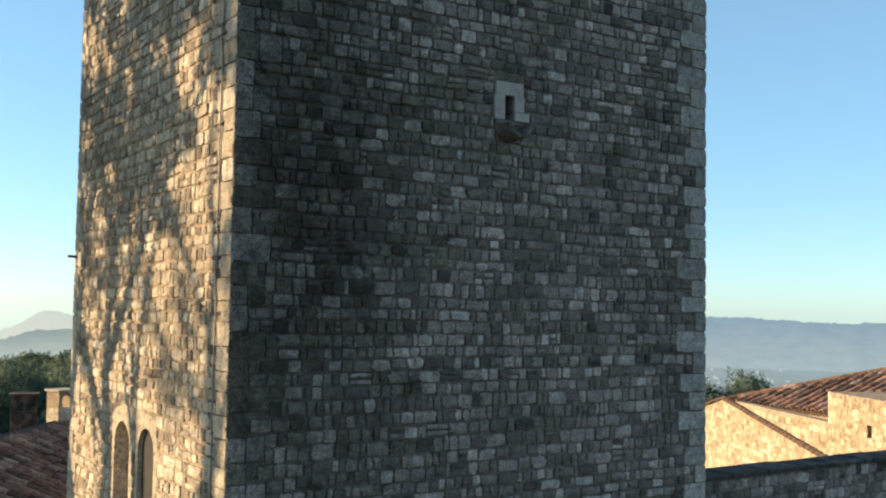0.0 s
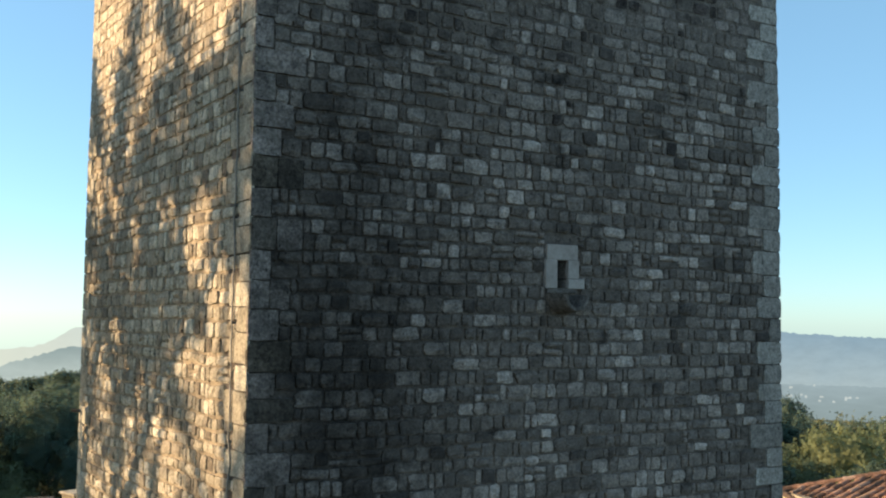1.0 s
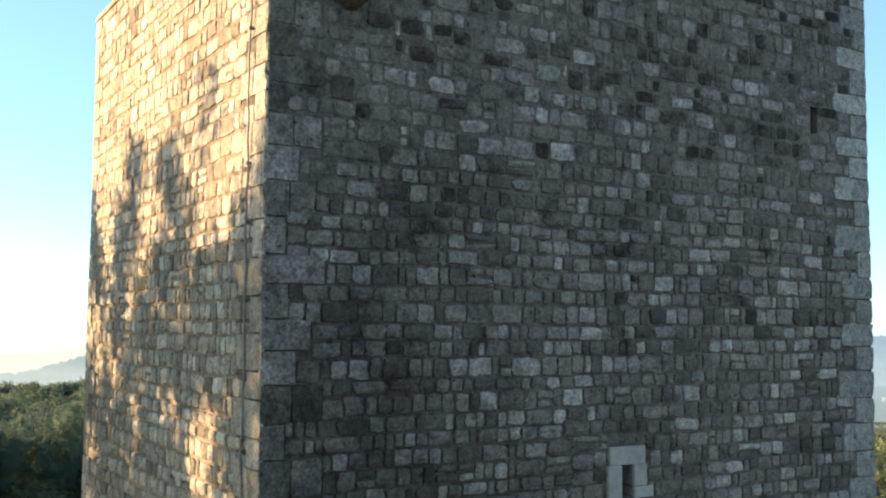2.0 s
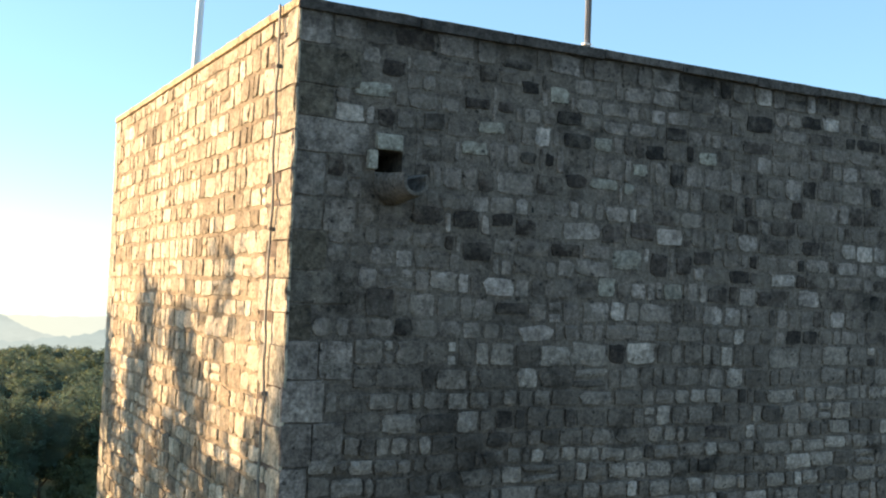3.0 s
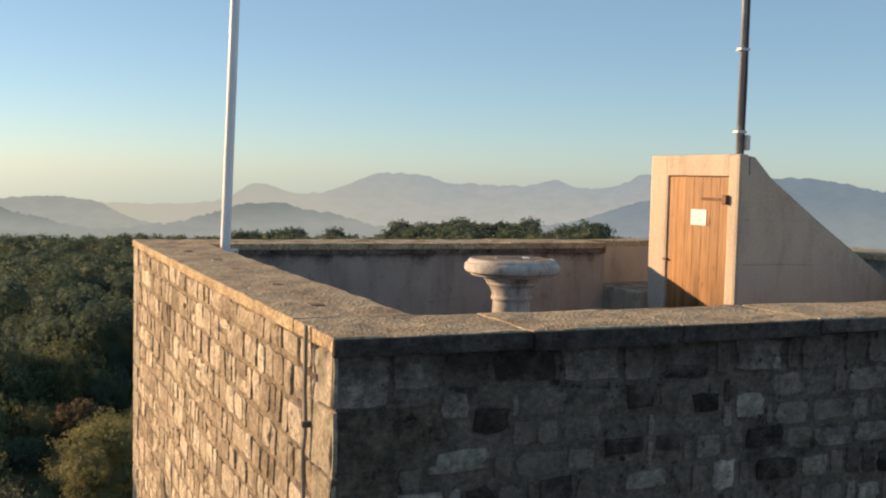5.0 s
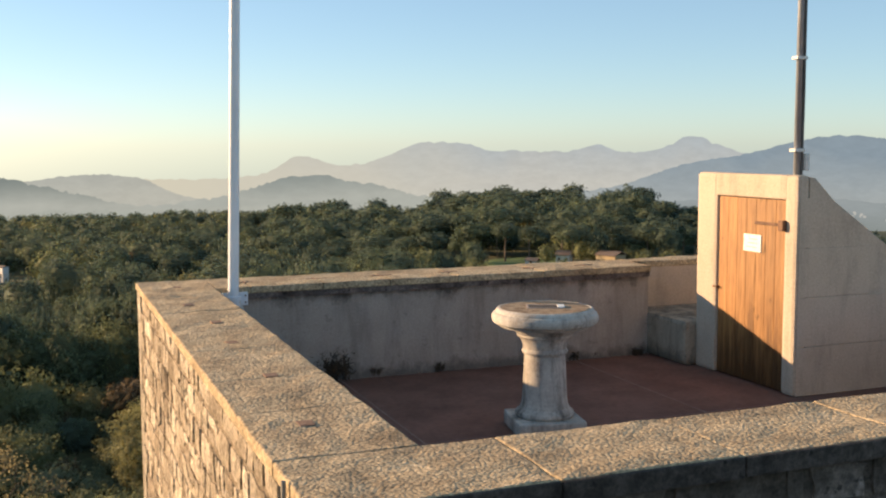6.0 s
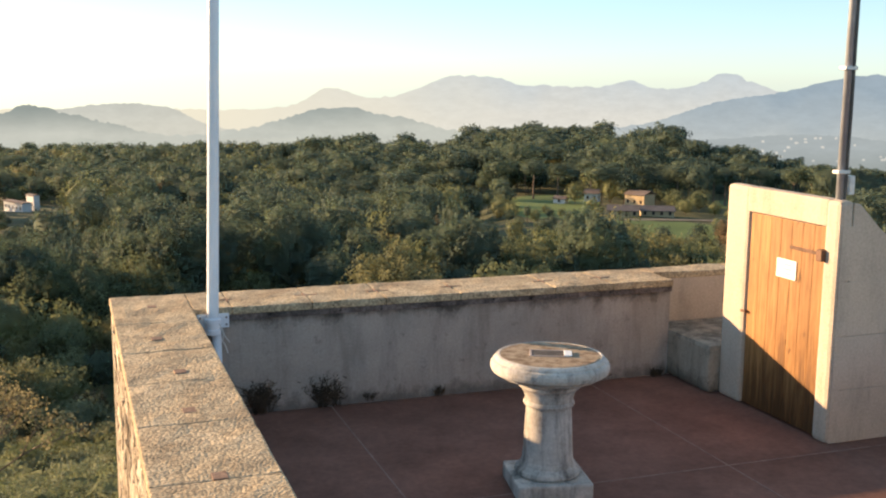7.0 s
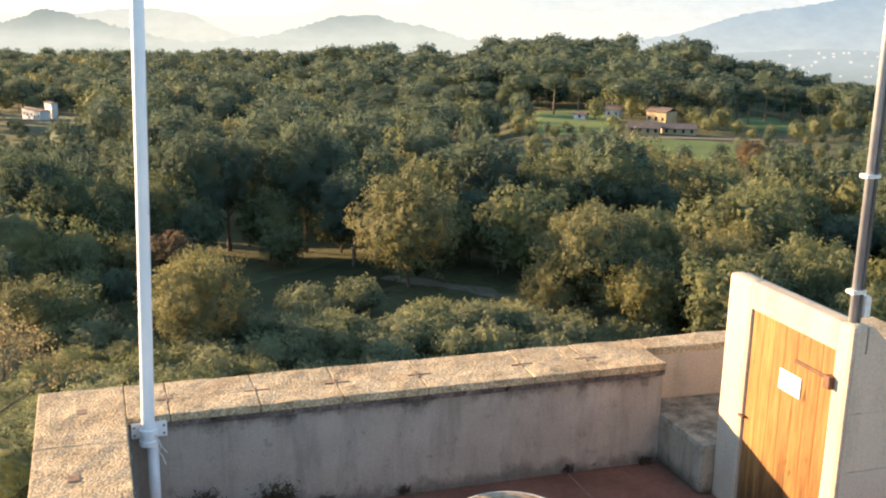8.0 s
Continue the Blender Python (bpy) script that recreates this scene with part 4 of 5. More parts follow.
                ring = np.array([(math.cos(q * 1.5708) * 0.2, math.sin(q * 1.5708) * 0.2, 0) for q in range(4)])
                foot = np.array((x, y, ground_z(x, y) - 0.5))
                trunks.append(np.concatenate([ring + foot, ring * 0.6 + foot + (r.uniform(-0.6, 0.6), r.uniform(-0.6, 0.6), hh)]))
            t, broad = r.uniform(0, 6.28), 1 + 0.32 * smooth(330, 480, dd)
            rot = np.array([[math.cos(t), -math.sin(t), 0], [math.sin(t), math.cos(t), 0], [0, 0, r.uniform(0.85, 1.15)]])
            stuff.setdefault(sp, []).append(((co * sc * (0.94 * broad, 0.94 * broad, 1.0)) @ rot.T + (x, y, ground_z(x, y)), q, nrm @ rot.T))
    for sp, items in stuff.items():
        base, cs, qs = 0, [], []
        for co, q, _ in items:
            cs.append(co)
            qs.append(q + base)
            base += len(co)
        me = mesh_from_arrays("woodland", np.concatenate(cs), np.concatenate(qs), SPECIES[sp]["leaf"], True, np.concatenate([nrm for _, _, nrm in items]))
        tagged(new("woodland", me), {"pine": "dense dark green pine wood", "oak": "olive-green oak wood", "autumn_oak": "scattered yellowing trees in the wood",
               "russet_tree": "scattered russet trees in the wood", "umbrella_pine": "tall pines along the wooded hilltop"}[sp], "woodland", kind="stuff")
    sides = np.array([(q, (q + 1) % 4, 4 + (q + 1) % 4, 4 + q) for q in range(4)])
    me = mesh_from_arrays("woodland_trunks", np.concatenate(trunks), np.concatenate([sides + 8 * q for q in range(len(trunks))]), BARK)
    tagged(new("woodland_trunks", me), "bare pine trunks standing in the wood", "woodland", kind="stuff")


build_wood()

# ---- the tower ----
W, L, T = 8.5, 7.15, 0.68            # outer width along x, along y, thickness of the parapet
FLOOR = -1.02
FOOT = -24.0
FAR_IN = 6.52                        # inner face of the far parapet
tower = thing("stone_tower", "square medieval watchtower of grey limestone rubble", "tower")
LOOP = (4.21, 4.39, -6.49, -6.14)
SPOUT = (0.71, 0.95, -1.30, -1.12)
SLIT = (7.405, 7.535, -2.12, -1.775)
SET = 0.03                           # the stones stand this far out of the mortar
F_FRONT = pose(0, SET, 0)
F_LEFT = Matrix(((0, 1, 0, SET), (-1, 0, 0, L), (0, 0, 1, 0), (0, 0, 0, 1)))     # along = L - y, out = -x
ARCH_A, ARCH_B = (L - 4.57, L - 3.76, -14.0, -11.1), (L - 3.42, L - 2.66, -14.0, -11.1)
TOPZ = -0.07                         # underside of the coping
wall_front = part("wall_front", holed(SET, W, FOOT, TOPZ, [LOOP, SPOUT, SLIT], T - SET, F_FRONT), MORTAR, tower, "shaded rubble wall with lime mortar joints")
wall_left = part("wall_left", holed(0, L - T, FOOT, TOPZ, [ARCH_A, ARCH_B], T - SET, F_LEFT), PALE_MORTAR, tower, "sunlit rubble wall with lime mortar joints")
wall_right = part("wall_right", boxed(W - T, W, T, L, FOOT, TOPZ), MORTAR, tower)
bm = boxed(T, 5.55, FAR_IN, L, FOOT, TOPZ)
box(bm, 5.55, W - T, 6.87, L, FLOOR - 0.4, TOPZ)
box(bm, 5.55, W - T, FAR_IN, L, FOOT, FLOOR - 0.4)
wall_back = part("wall_back", bm, MORTAR, tower)


def coping(name, x0, x1, y0, y1, along, cuts, z=0.0):
    """Coping slabs in a row, along x (0) or y (1), cut at the given places, with iron cramps over the joints."""
    r = random.Random(len(cuts))
    ends = [(x0, y0)[along], *cuts, (x1, y1)[along]]
    for a, b in zip(ends, ends[1:]):
        lift = z + r.uniform(-0.0015, 0.0015)
        bm = bmesh.new()
        g = 0.0025
        box(bm, *((a + g, b - g, y0, y1) if along == 0 else (x0, x1, a + g, b - g)), TOPZ, lift, 0.01)
        bmesh.ops.subdivide_edges(bm, edges=[e for e in bm.edges if e.calc_length() > 0.3], cuts=6, use_grid_fill=True)
        for v in bm.verts:
            k = noise.noise(v.co * 4.0) * 0.010 + noise.noise(v.co * 13) * 0.006
            v.co.z += k if v.co.z > -0.05 else 0
        part("coping_slab", bm, COPING, tower)
    return ends


coping("front", 0, W, 0, T, 0, (1.05, 1.95, 2.9, 3.8, 4.75, 5.6, 6.5, 7.4))
for a, b in ((0.0, 1.05), (1.05, 1.95), (1.95, 2.9), (2.9, 3.8), (3.8, 4.75), (4.75, 5.6), (5.6, 6.5), (6.5, 7.4), (7.4, W)):
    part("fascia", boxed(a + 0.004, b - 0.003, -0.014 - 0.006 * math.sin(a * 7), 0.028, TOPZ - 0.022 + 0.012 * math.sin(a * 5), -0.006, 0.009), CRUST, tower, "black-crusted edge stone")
coping("left", 0, T, T, L, 1, (1.55, 2.35, 3.3, 4.2, 5.05, 6.0))
coping("far", T, 5.55, FAR_IN - 0.09, L, 0, (1.02, 1.75, 2.45, 3.2, 4.2, 4.85))
coping("far", 5.55, W, 6.83, L, 0, (6.6, 7.6))
coping("right", W - T, W, T, 6.83, 1, (1.6, 2.5, 3.5, 4.5, 5.5))
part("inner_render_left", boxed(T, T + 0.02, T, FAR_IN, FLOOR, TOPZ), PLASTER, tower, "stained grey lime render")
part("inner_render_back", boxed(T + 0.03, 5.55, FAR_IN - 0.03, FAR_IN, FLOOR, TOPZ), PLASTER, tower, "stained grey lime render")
part("coping_lip", boxed(T + 0.03, 5.545, FAR_IN - 0.075, FAR_IN - 0.03, TOPZ - 0.055, TOPZ, 0.006), CRUST, tower, "dark strip below the inner edge of the coping")
# Cream colour here also stands in for warm light bounced off the hut.
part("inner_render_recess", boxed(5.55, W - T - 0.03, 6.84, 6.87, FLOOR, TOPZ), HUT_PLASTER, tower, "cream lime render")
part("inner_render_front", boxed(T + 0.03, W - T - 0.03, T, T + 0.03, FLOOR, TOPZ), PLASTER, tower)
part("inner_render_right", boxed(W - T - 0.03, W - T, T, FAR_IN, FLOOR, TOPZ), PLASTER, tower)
deck = tagged(part("terrace_floor", boxed(T, W - T, T, FAR_IN + 0.2, FLOOR - 0.3, FLOOR - 0.006), CARVED), "red screeded roof terrace floor", "floor", kind="structure")
for a, b in ((T + 0.03, 1.93), (1.93, 4.6), (4.6, W - T - 0.03)):
    for c, d in ((T + 0.03, 1.35), (1.35, 4.0), (4.0, FAR_IN - 0.03)):
        part("floor_slab", boxed(a + 0.006, b - 0.006, c + 0.006, d - 0.006, FLOOR - 0.06, FLOOR, 0.001), FLOOR_RED, deck)

for x in (1.93, 4.6):
    part("joint_strip", boxed(x - 0.006, x + 0.006, T + 0.03, FAR_IN - 0.03, FLOOR - 0.05, FLOOR + 0.001), JOINT, deck, "pale cement joint")
for y in (1.35, 4.0):
    for a, b in ((T + 0.03, 1.924), (1.936, 4.594), (4.606, W - T - 0.03)):
        part("joint_strip", boxed(a, b, y - 0.006, y + 0.006, FLOOR - 0.05, FLOOR + 0.001), JOINT, deck, "pale cement joint")

# stair hut
hut = thing("stair_hut", "cream plastered stair hut with a sloping roof", "hut", (0, 0, 0))
HX, HY0, HY1, HT = 5.67, 4.16, 5.74, 1.07
DY0, DY1, DZ = 4.34, 5.39, 0.835
profile = [(HX + 0.14, FLOOR), (HX + 0.14, HT - 0.02), (HX + 0.2, HT - 0.03), (6.1, 0.82), (6.8, 0.35), (7.5, -0.09), (7.82, -0.29), (7.82, FLOOR)]
part("body", extruded([(x, z) for x, z in profile], 1, HY0 + 0.004, HY1 - 0.004), HUT_PLASTER, hut)
part("jamb", boxed(HX, HX + 0.14, HY0, DY0, FLOOR, HT, 0.042), HUT_PLASTER, hut)
part("jamb", boxed(HX, HX + 0.14, DY1, HY1, FLOOR, HT, 0.042), HUT_PLASTER, hut)
part("lintel", boxed(HX + 0.003, HX + 0.14, DY0 - 0.03, DY1 + 0.03, DZ, HT - 0.003, 0.02), HUT_PLASTER, hut)
for k in range(4):                   # courses of plastered blocks on the side
    z0, z1 = FLOOR + 0.004 + 0.47 * k, FLOOR + 0.47 * (k + 1) - 0.004
    x1 = 7.8 if z1 < -0.3 else 5.67 + (1.0 - z1) / 0.63 - 0.05
    part("render_course", boxed(HX + 0.03, x1, HY0 - 0.004, HY0 + 0.004, z0, z1, 0.003), HUT_PLASTER, hut)
door = part("door", boxed(HX + 0.07, HX + 0.1, DY0, DY1, FLOOR, DZ), WOOD, hut, "varnished plank door")
for i in range(7):
    a = DY0 + 0.006 + (DY1 - DY0 - 0.012) * i / 7
    part("plank", boxed(HX + 0.03, HX + 0.07, a + 0.0012, a + (DY1 - DY0 - 0.012) / 7 - 0.0012, FLOOR + 0.02, DZ - 0.008, 0.004), WOOD, door)
part("strap_hinge", boxed(HX + 0.018, HX + 0.03, DY0 - 0.02, DY0 + 0.46, 0.575, 0.605, 0.003), IRON, door, "rusty iron strap hinge")
part("hinge_pin", boxed(HX - 0.05, HX + 0.02, DY0 - 0.04, DY0 + 0.03, 0.54, 0.64, 0.01), IRON, door)
part("latch", boxed(HX - 0.012, HX + 0.03, DY1 - 0.03, DY1 + 0.04, -0.125, -0.105, 0.003), IRON, door)
sign = part("notice", boxed(HX + 0.02, HX + 0.03, 4.70, 4.97, 0.30, 0.47, 0.004), SIGN_WHITE, door, "small white enamel notice with faded lines")
for k in range(3):
    part("faded_line", boxed(HX + 0.017, HX + 0.02, 4.76, 4.92 - 0.02 * k, 0.34 + 0.04 * k, 0.35 + 0.04 * k), SIGN_INK, sign)

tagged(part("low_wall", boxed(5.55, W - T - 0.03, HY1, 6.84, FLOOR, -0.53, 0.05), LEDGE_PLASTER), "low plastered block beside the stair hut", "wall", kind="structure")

# stone orientation table
TX, TY = 3.007, 4.035
table = thing("orientation_table", "carved limestone viewpoint table on a pedestal", "table", (TX, TY, FLOOR))
table.rotation_euler = (0, 0, radians(-11))
part("plinth", boxed(-0.285, 0.285, -0.285, 0.285, 0, 0.125, 0.02), CARVED, table)
part("pedestal", turned([(0.22, 0.12), (0.238, 0.13), (0.248, 0.15), (0.242, 0.172), (0.226, 0.184), (0.206, 0.205), (0.194, 0.24), (0.188, 0.30), (0.17, 0.64), (0.172, 0.655), (0.186, 0.66), (0.192, 0.676), (0.186, 0.692),
                         (0.18, 0.70), (0.182, 0.72), (0.19, 0.75), (0.205, 0.78), (0.222, 0.80), (0.232, 0.805), (0.234, 0.825), (0.25, 0.84), (0.27, 0.878), (0.27, 0.89)], 48), CARVED, table)
part("table_rim", turned([(0.22, 0.872), (0.33, 0.88), (0.372, 0.884), (0.384, 0.896), (0.378, 0.904), (0.414, 0.91), (0.436, 0.926), (0.443, 0.95), (0.441, 0.978), (0.43, 0.998), (0.412, 1.007), (0.408, 1.022), (0.396, 1.036), (0.378, 1.04), (0.372, 1.034)], 56), CARVED, table)
part("dial", turned([(0.374, 1.02), (0.374, 1.036), (0.36, 1.039)], 56), TABLE_TOP, table, "lichened brown dial plate")
FRAME = pose(0.0, 0.02, 0.081, 0, 0, -13)
for x0, x1, y0, y1 in ((-0.15, 0.15, 0.075, 0.095), (-0.15, 0.15, -0.095, -0.075), (-0.15, -0.13, -0.075, 0.075), (0.13, 0.15, -0.075, 0.075)):
    part("dial_frame", boxed(x0, x1, y0, y1, 0.953, 0.963, 0.003, FRAME), DRESSED, table, "pale stone frame")
# Dark plate stands in for the sunken slot, which is not cut out.
part("dial_recess", boxed(-0.128, 0.128, -0.073, 0.073, 0.95, 0.9605, 0.001, FRAME), RECESS_DARK, table, "dark plate standing in for the recess")
part("broken_chip", boxed(0.105, 0.165, -0.085, 0.06, 0.962, 0.971, 0.004, FRAME), SIGN_WHITE, table, "white broken chip")

# flag pole
pole = thing("flag_pole", "white painted metal flagpole clamped to the parapet", "pole", (0.84, 6.37, FLOOR))
part("shaft", tube([(0, 0, 0.80), (0, 0, 0.95), (0.035, -0.095, 2.77), (0.15, -0.38, 9.0)], 0.056, 16, end_radius=0.045), WHITE_METAL, pole, smooth=True)
part("lower_pipe", tube([(0.035, 0.01, 0), (0.03, 0.01, 0.84)], 0.044, 16), WHITE_METAL, pole, smooth=True)
part("cleat", boxed(0.045, 0.075, -0.125, -0.10, 2.7, 2.84, 0.008), GALVANISED, pole)
part("clamp", turned([(0.056, 0.80), (0.072, 0.805), (0.072, 0.845), (0.062, 0.85), (0.062, 0.90), (0.072, 0.905), (0.072, 0.94), (0.056, 0.945)], 20), WHITE_METAL, pole)
plate = part("bracket", boxed(-0.13, 0.15, 0.05, 0.075, 0.84, 0.97, 0.006), WHITE_METAL, pole)
part("arm", boxed(-0.03, 0.03, 0.075, 0.2, 0.87, 0.94, 0.004), WHITE_METAL, pole)
for x, z in ((-0.105, 0.87), (-0.105, 0.935), (0.125, 0.87), (0.125, 0.935)):
    part("bolt", tube([(x, 0.052, z), (x, 0.04, z)], 0.009, 6), IRON, plate)
part("cord", tube([(0.06, -0.03, 0.86), (0.085, -0.035, 0.80), (0.075, -0.03, 0.74), (0.10, -0.02, 0.70), (0.125, -0.01, 0.62)], 0.006, 6), PALE_PLASTIC, pole, "loose end of cord")
part("cord", tube([(0.05, -0.04, 0.9), (0.08, -0.04, 0.84), (0.10, -0.03, 0.78), (0.14, -0.01, 0.72)], 0.005, 6), PALE_PLASTIC, pole, "loose end of cord")

# mast on the hut
mast = thing("aerial_mast", "grey steel aerial mast fixed to the stair hut", "mast", (5.75, 4.28, HT - 0.06))
part("tube", tube([(0, 0, 0), (0.02, 0.02, 4.8)], 0.032, 12), MAST_GREY, mast, smooth=True)
for z in (0.29, 1.14):
    part("clamp", boxed(-0.06, 0.06, -0.042, 0.042, z - 0.015, z + 0.015, 0.006), PALE_PLASTIC, mast)
part("junction_box", boxed(0.05, 0.10, -0.06, 0.02, 0.1, 0.26, 0.012), PALE_PLASTIC, mast)
part("cable", tube([(0.03, -0.026, 0.05), (0.034, -0.028, 0.8), (0.03, -0.028, 1.3), (0.045, -0.006, 4.7)], 0.013, 8), LEAD, mast)

# panel aerial
aerial = thing("panel_aerial", "white panel aerial on a short leaning post", "aerial", (8.14, 4.3, -0.01))
part("post", tube([(0, 0, 0), (-0.03, 0, 0.45), (0.02, 0, 1.06)], 0.032, 12), GALVANISED, aerial, smooth=True)
part("panel", boxed(-0.07, 0.24, 0.05, 0.11, 0.68, 1.04, 0.02, pose(0, 0, 0, 0, 0, -30)), PALE_PLASTIC, aerial)
part("bracket", boxed(-0.03, 0.14, -0.03, 0.06, 0.82, 0.94, 0.01), GALVANISED, aerial)

# ---- details of the tower ----
dice = random.Random(17)


def two_stones(u, z, kind):
    """Lichened stones above, smaller ones below; blackened ones mostly near the top; paler quoins on the far corner."""
    if kind == "quoin":
        return QUOIN if u < 4 else FAR_QUOIN
    if kind:
        return SOOT if kind == "sooty" else PALE_LICHEN
    black = dice.random() < (0.0 if z > -2.4 and u < 3.6 else 0.2 if z > -1.1 else 0.1 if z > -2.4 else 0.02 if z > -4.5 else 0.0)
    return SOOT if black else STONE if z > -2.6 else SMALL_STONE


def dressed(name, u0, u1, z0, z1, y0=-0.02, y1=0.3, material=DRESSED, parent=None, label=""):
    return part(name, boxed(u0, u1, y0, y1, z0, z1, 0.012), material, parent, label)


def gutter(x, z, r_out, r_in, reach, material, parent, wrap=0.0, root=1.0):
    """A half-round stone channel that stands out of the front wall, open above; wrap closes it further, root thickens it at the wall."""
    n = 20
    bm = bmesh.new()
    rows = []
    for y, k in ((0.1, root), (0.0, root), (-reach * 0.5, 0.5 + 0.5 * root), (-reach * 0.94, 1.0), (-reach, 0.93)):
        angles = [math.pi - wrap + (math.pi + 2 * wrap) * i / n for i in range(n + 1)]
        outer = [(x + r_out * k * math.cos(a), y, z + r_out * k * math.sin(a)) for a in angles]
        inner = [(x + r_in * math.cos(a), y, z + r_in * math.sin(a)) for a in reversed(angles)]
        rows.append([bm.verts.new(p) for p in outer + inner])
    for a, b in zip(rows, rows[1:]):
        for i in range(len(a)):
            j = (i + 1) % len(a)
            bm.faces.new((a[i], a[j], b[j], b[i]))
    for row in (rows[0], rows[-1]):
        for i in range(n):
            bm.faces.new((row[i], row[i + 1], row[-2 - i], row[-1 - i]))
    bmesh.ops.recalc_face_normals(bm, faces=bm.faces)
    return part("gutter", bm, material, parent, "half-round stone channel")


loophole = part("loophole", boxed(4.05, 4.56, -0.005, 0.4, -6.13, -5.93, 0.012), DRESSED, tower, "pale dressed stone lintel of a loophole")
dressed("jamb", 4.02, LOOP[0], -6.5, -6.13, parent=loophole)
dressed("jamb", LOOP[1], 4.57, -6.37, -6.13, parent=loophole)
dressed("jamb", LOOP[1], 4.66, -6.5, -6.372, parent=loophole)
dressed("sill", 4.05, 4.55, -6.56, -6.502, 0.0, material=WORN, parent=loophole)
gutter(4.28, -6.6, 0.2, 0.15, 0.34, WORN, loophole, 0.1, 1.15)
latrine = part("spout", boxed(0.70, 0.93, -0.025, 0.4, -1.12, -0.99, 0.014), PALE_LICHEN, tower, "weathered stone spout of a small opening")
dressed("jamb", 0.63, SPOUT[0], -1.28, -1.13, -0.028, material=PALE_LICHEN, parent=latrine)
dressed("sill", 0.70, 1.02, -1.35, -1.302, 0.004, material=WORN, parent=latrine)
gutter(0.86, -1.40, 0.115, 0.082, 0.42, WORN, latrine, 0.6, 1.4)


def arched(u0, u1, z0, z1, lights, thick, frame_m, bow=0.25, lip=-0.035):
    """A slab with round-headed lights (centre, half width, springing) cut out of it, and a bowed top."""
    edge = [(u0, z0)]
    for c, w, s in sorted(lights):
        edge += [(c - w, z0)] + [(c - w * math.cos(math.pi * k / 24), s + w * math.sin(math.pi * k / 24)) for k in range(25)] + [(c + w, z0)]
    edge.append((u1, z0))
    bm = bmesh.new()
    rows = []
    for u, z in edge:
        top = z1 - bow * ((u - (u0 + u1) / 2) / (u1 - u0) * 2) ** 4
        rows.append([bm.verts.new(p) for p in ((u, lip, z), (u, lip, top), (u, thick, top), (u, thick, z))])
    for a, b in zip(rows, rows[1:]):
        for k in range(4):
            q = (a[k], a[(k + 1) % 4], b[(k + 1) % 4], b[k])
            bm.faces.new(q)
    bm.faces.new(rows[0])
    bm.faces.new(rows[-1])
    bmesh.ops.remove_doubles(bm, verts=bm.verts, dist=1e-4)
    bmesh.ops.recalc_face_normals(bm, faces=bm.faces)
    bmesh.ops.transform(bm, matrix=frame_m, verts=bm.verts)
    return bm


ca, cb = (ARCH_A[0] + ARCH_A[1]) / 2, (ARCH_B[0] + ARCH_B[1]) / 2
twin = part("twin_window", arched(ARCH_A[0] - 0.1, ARCH_B[1] + 0.1, -13.9, -10.86, [(ca, 0.38, -11.48), (cb, 0.36, -11.46)], 0.5, F_LEFT, 0.12, -0.006), SUNLIT_QUOIN, tower, "pale stone surround of a round-headed twin window")
part("shutter", boxed(0.35, 0.4, L - ARCH_A[1], L - ARCH_A[0], -13.9, -11.1), GALVANISED, twin, "pale grey boarded light")
# Near-black panel stands in for the shade inside this light.
part("shutter", boxed(0.1, 0.15, L - ARCH_B[1], L - ARCH_B[0], -13.9, -11.1), DARK, twin, "near-black panel for the unlit opening")
part("iron_stub", tube([(0.0, L - 0.1, -8.46), (-0.12, L - 0.02, -8.45)], 0.025, 8), IRON, tower)
# Near-black blocks set flush stand in for the holes' shaded depth.
part("putlog_hole", boxed(2.36, 2.45, SET - 0.004, 0.2, -1.66, -1.58), DARK, tower)
part("putlog_hole", boxed(2.20, 2.30, SET - 0.004, 0.2, -1.52, -1.45), DARK, tower)

# conductor cable down the sunlit wall
cable = thing("lightning_conductor", "dark conductor cable clipped down the tower wall", "cable")
pts = [(-0.018 + 0.012 * noise.noise((z * 3.1, 2, 9)), 0.375 + 0.05 * noise.noise((0, z * 2.3, 5)) + 0.02 * noise.noise((0, z * 7, 8)) - 0.004 * z, z) for z in [0.01 - 0.08 * k for k in range(165)]]
part("wire", tube(pts, 0.011, 6), CABLE_GREY, cable)
for k in range(9):
    z = -0.5 - 1.3 * k
    part("clip", boxed(-0.032, 0.03, 0.362 - 0.004 * z, 0.388 - 0.004 * z, z, z + 0.03, 0.004), LEAD, cable)

# iron cramps let into the coping
for x in (1.02, 1.75, 2.45, 3.2, 4.2, 4.85):
    part("cramp", boxed(x - 0.1, x + 0.12, 6.745, 6.765, -0.02, 0.006, 0.002), RUST, tower, "rusty iron cramp")
    part("cramp", boxed(x - 0.012, x + 0.004, 6.69, 6.85, -0.02, 0.005, 0.002), RUST, tower, "rusty iron cramp")
for y in (1.2, 2.35, 3.5, 4.4, 5.4, 6.6):
    part("cramp", boxed(0.29 + 0.04 * math.sin(y * 9), 0.37 + 0.04 * math.sin(y * 9), y, y + 0.1, -0.02, 0.004, 0.002), RUST, tower, "rust-stained plug in the stone")


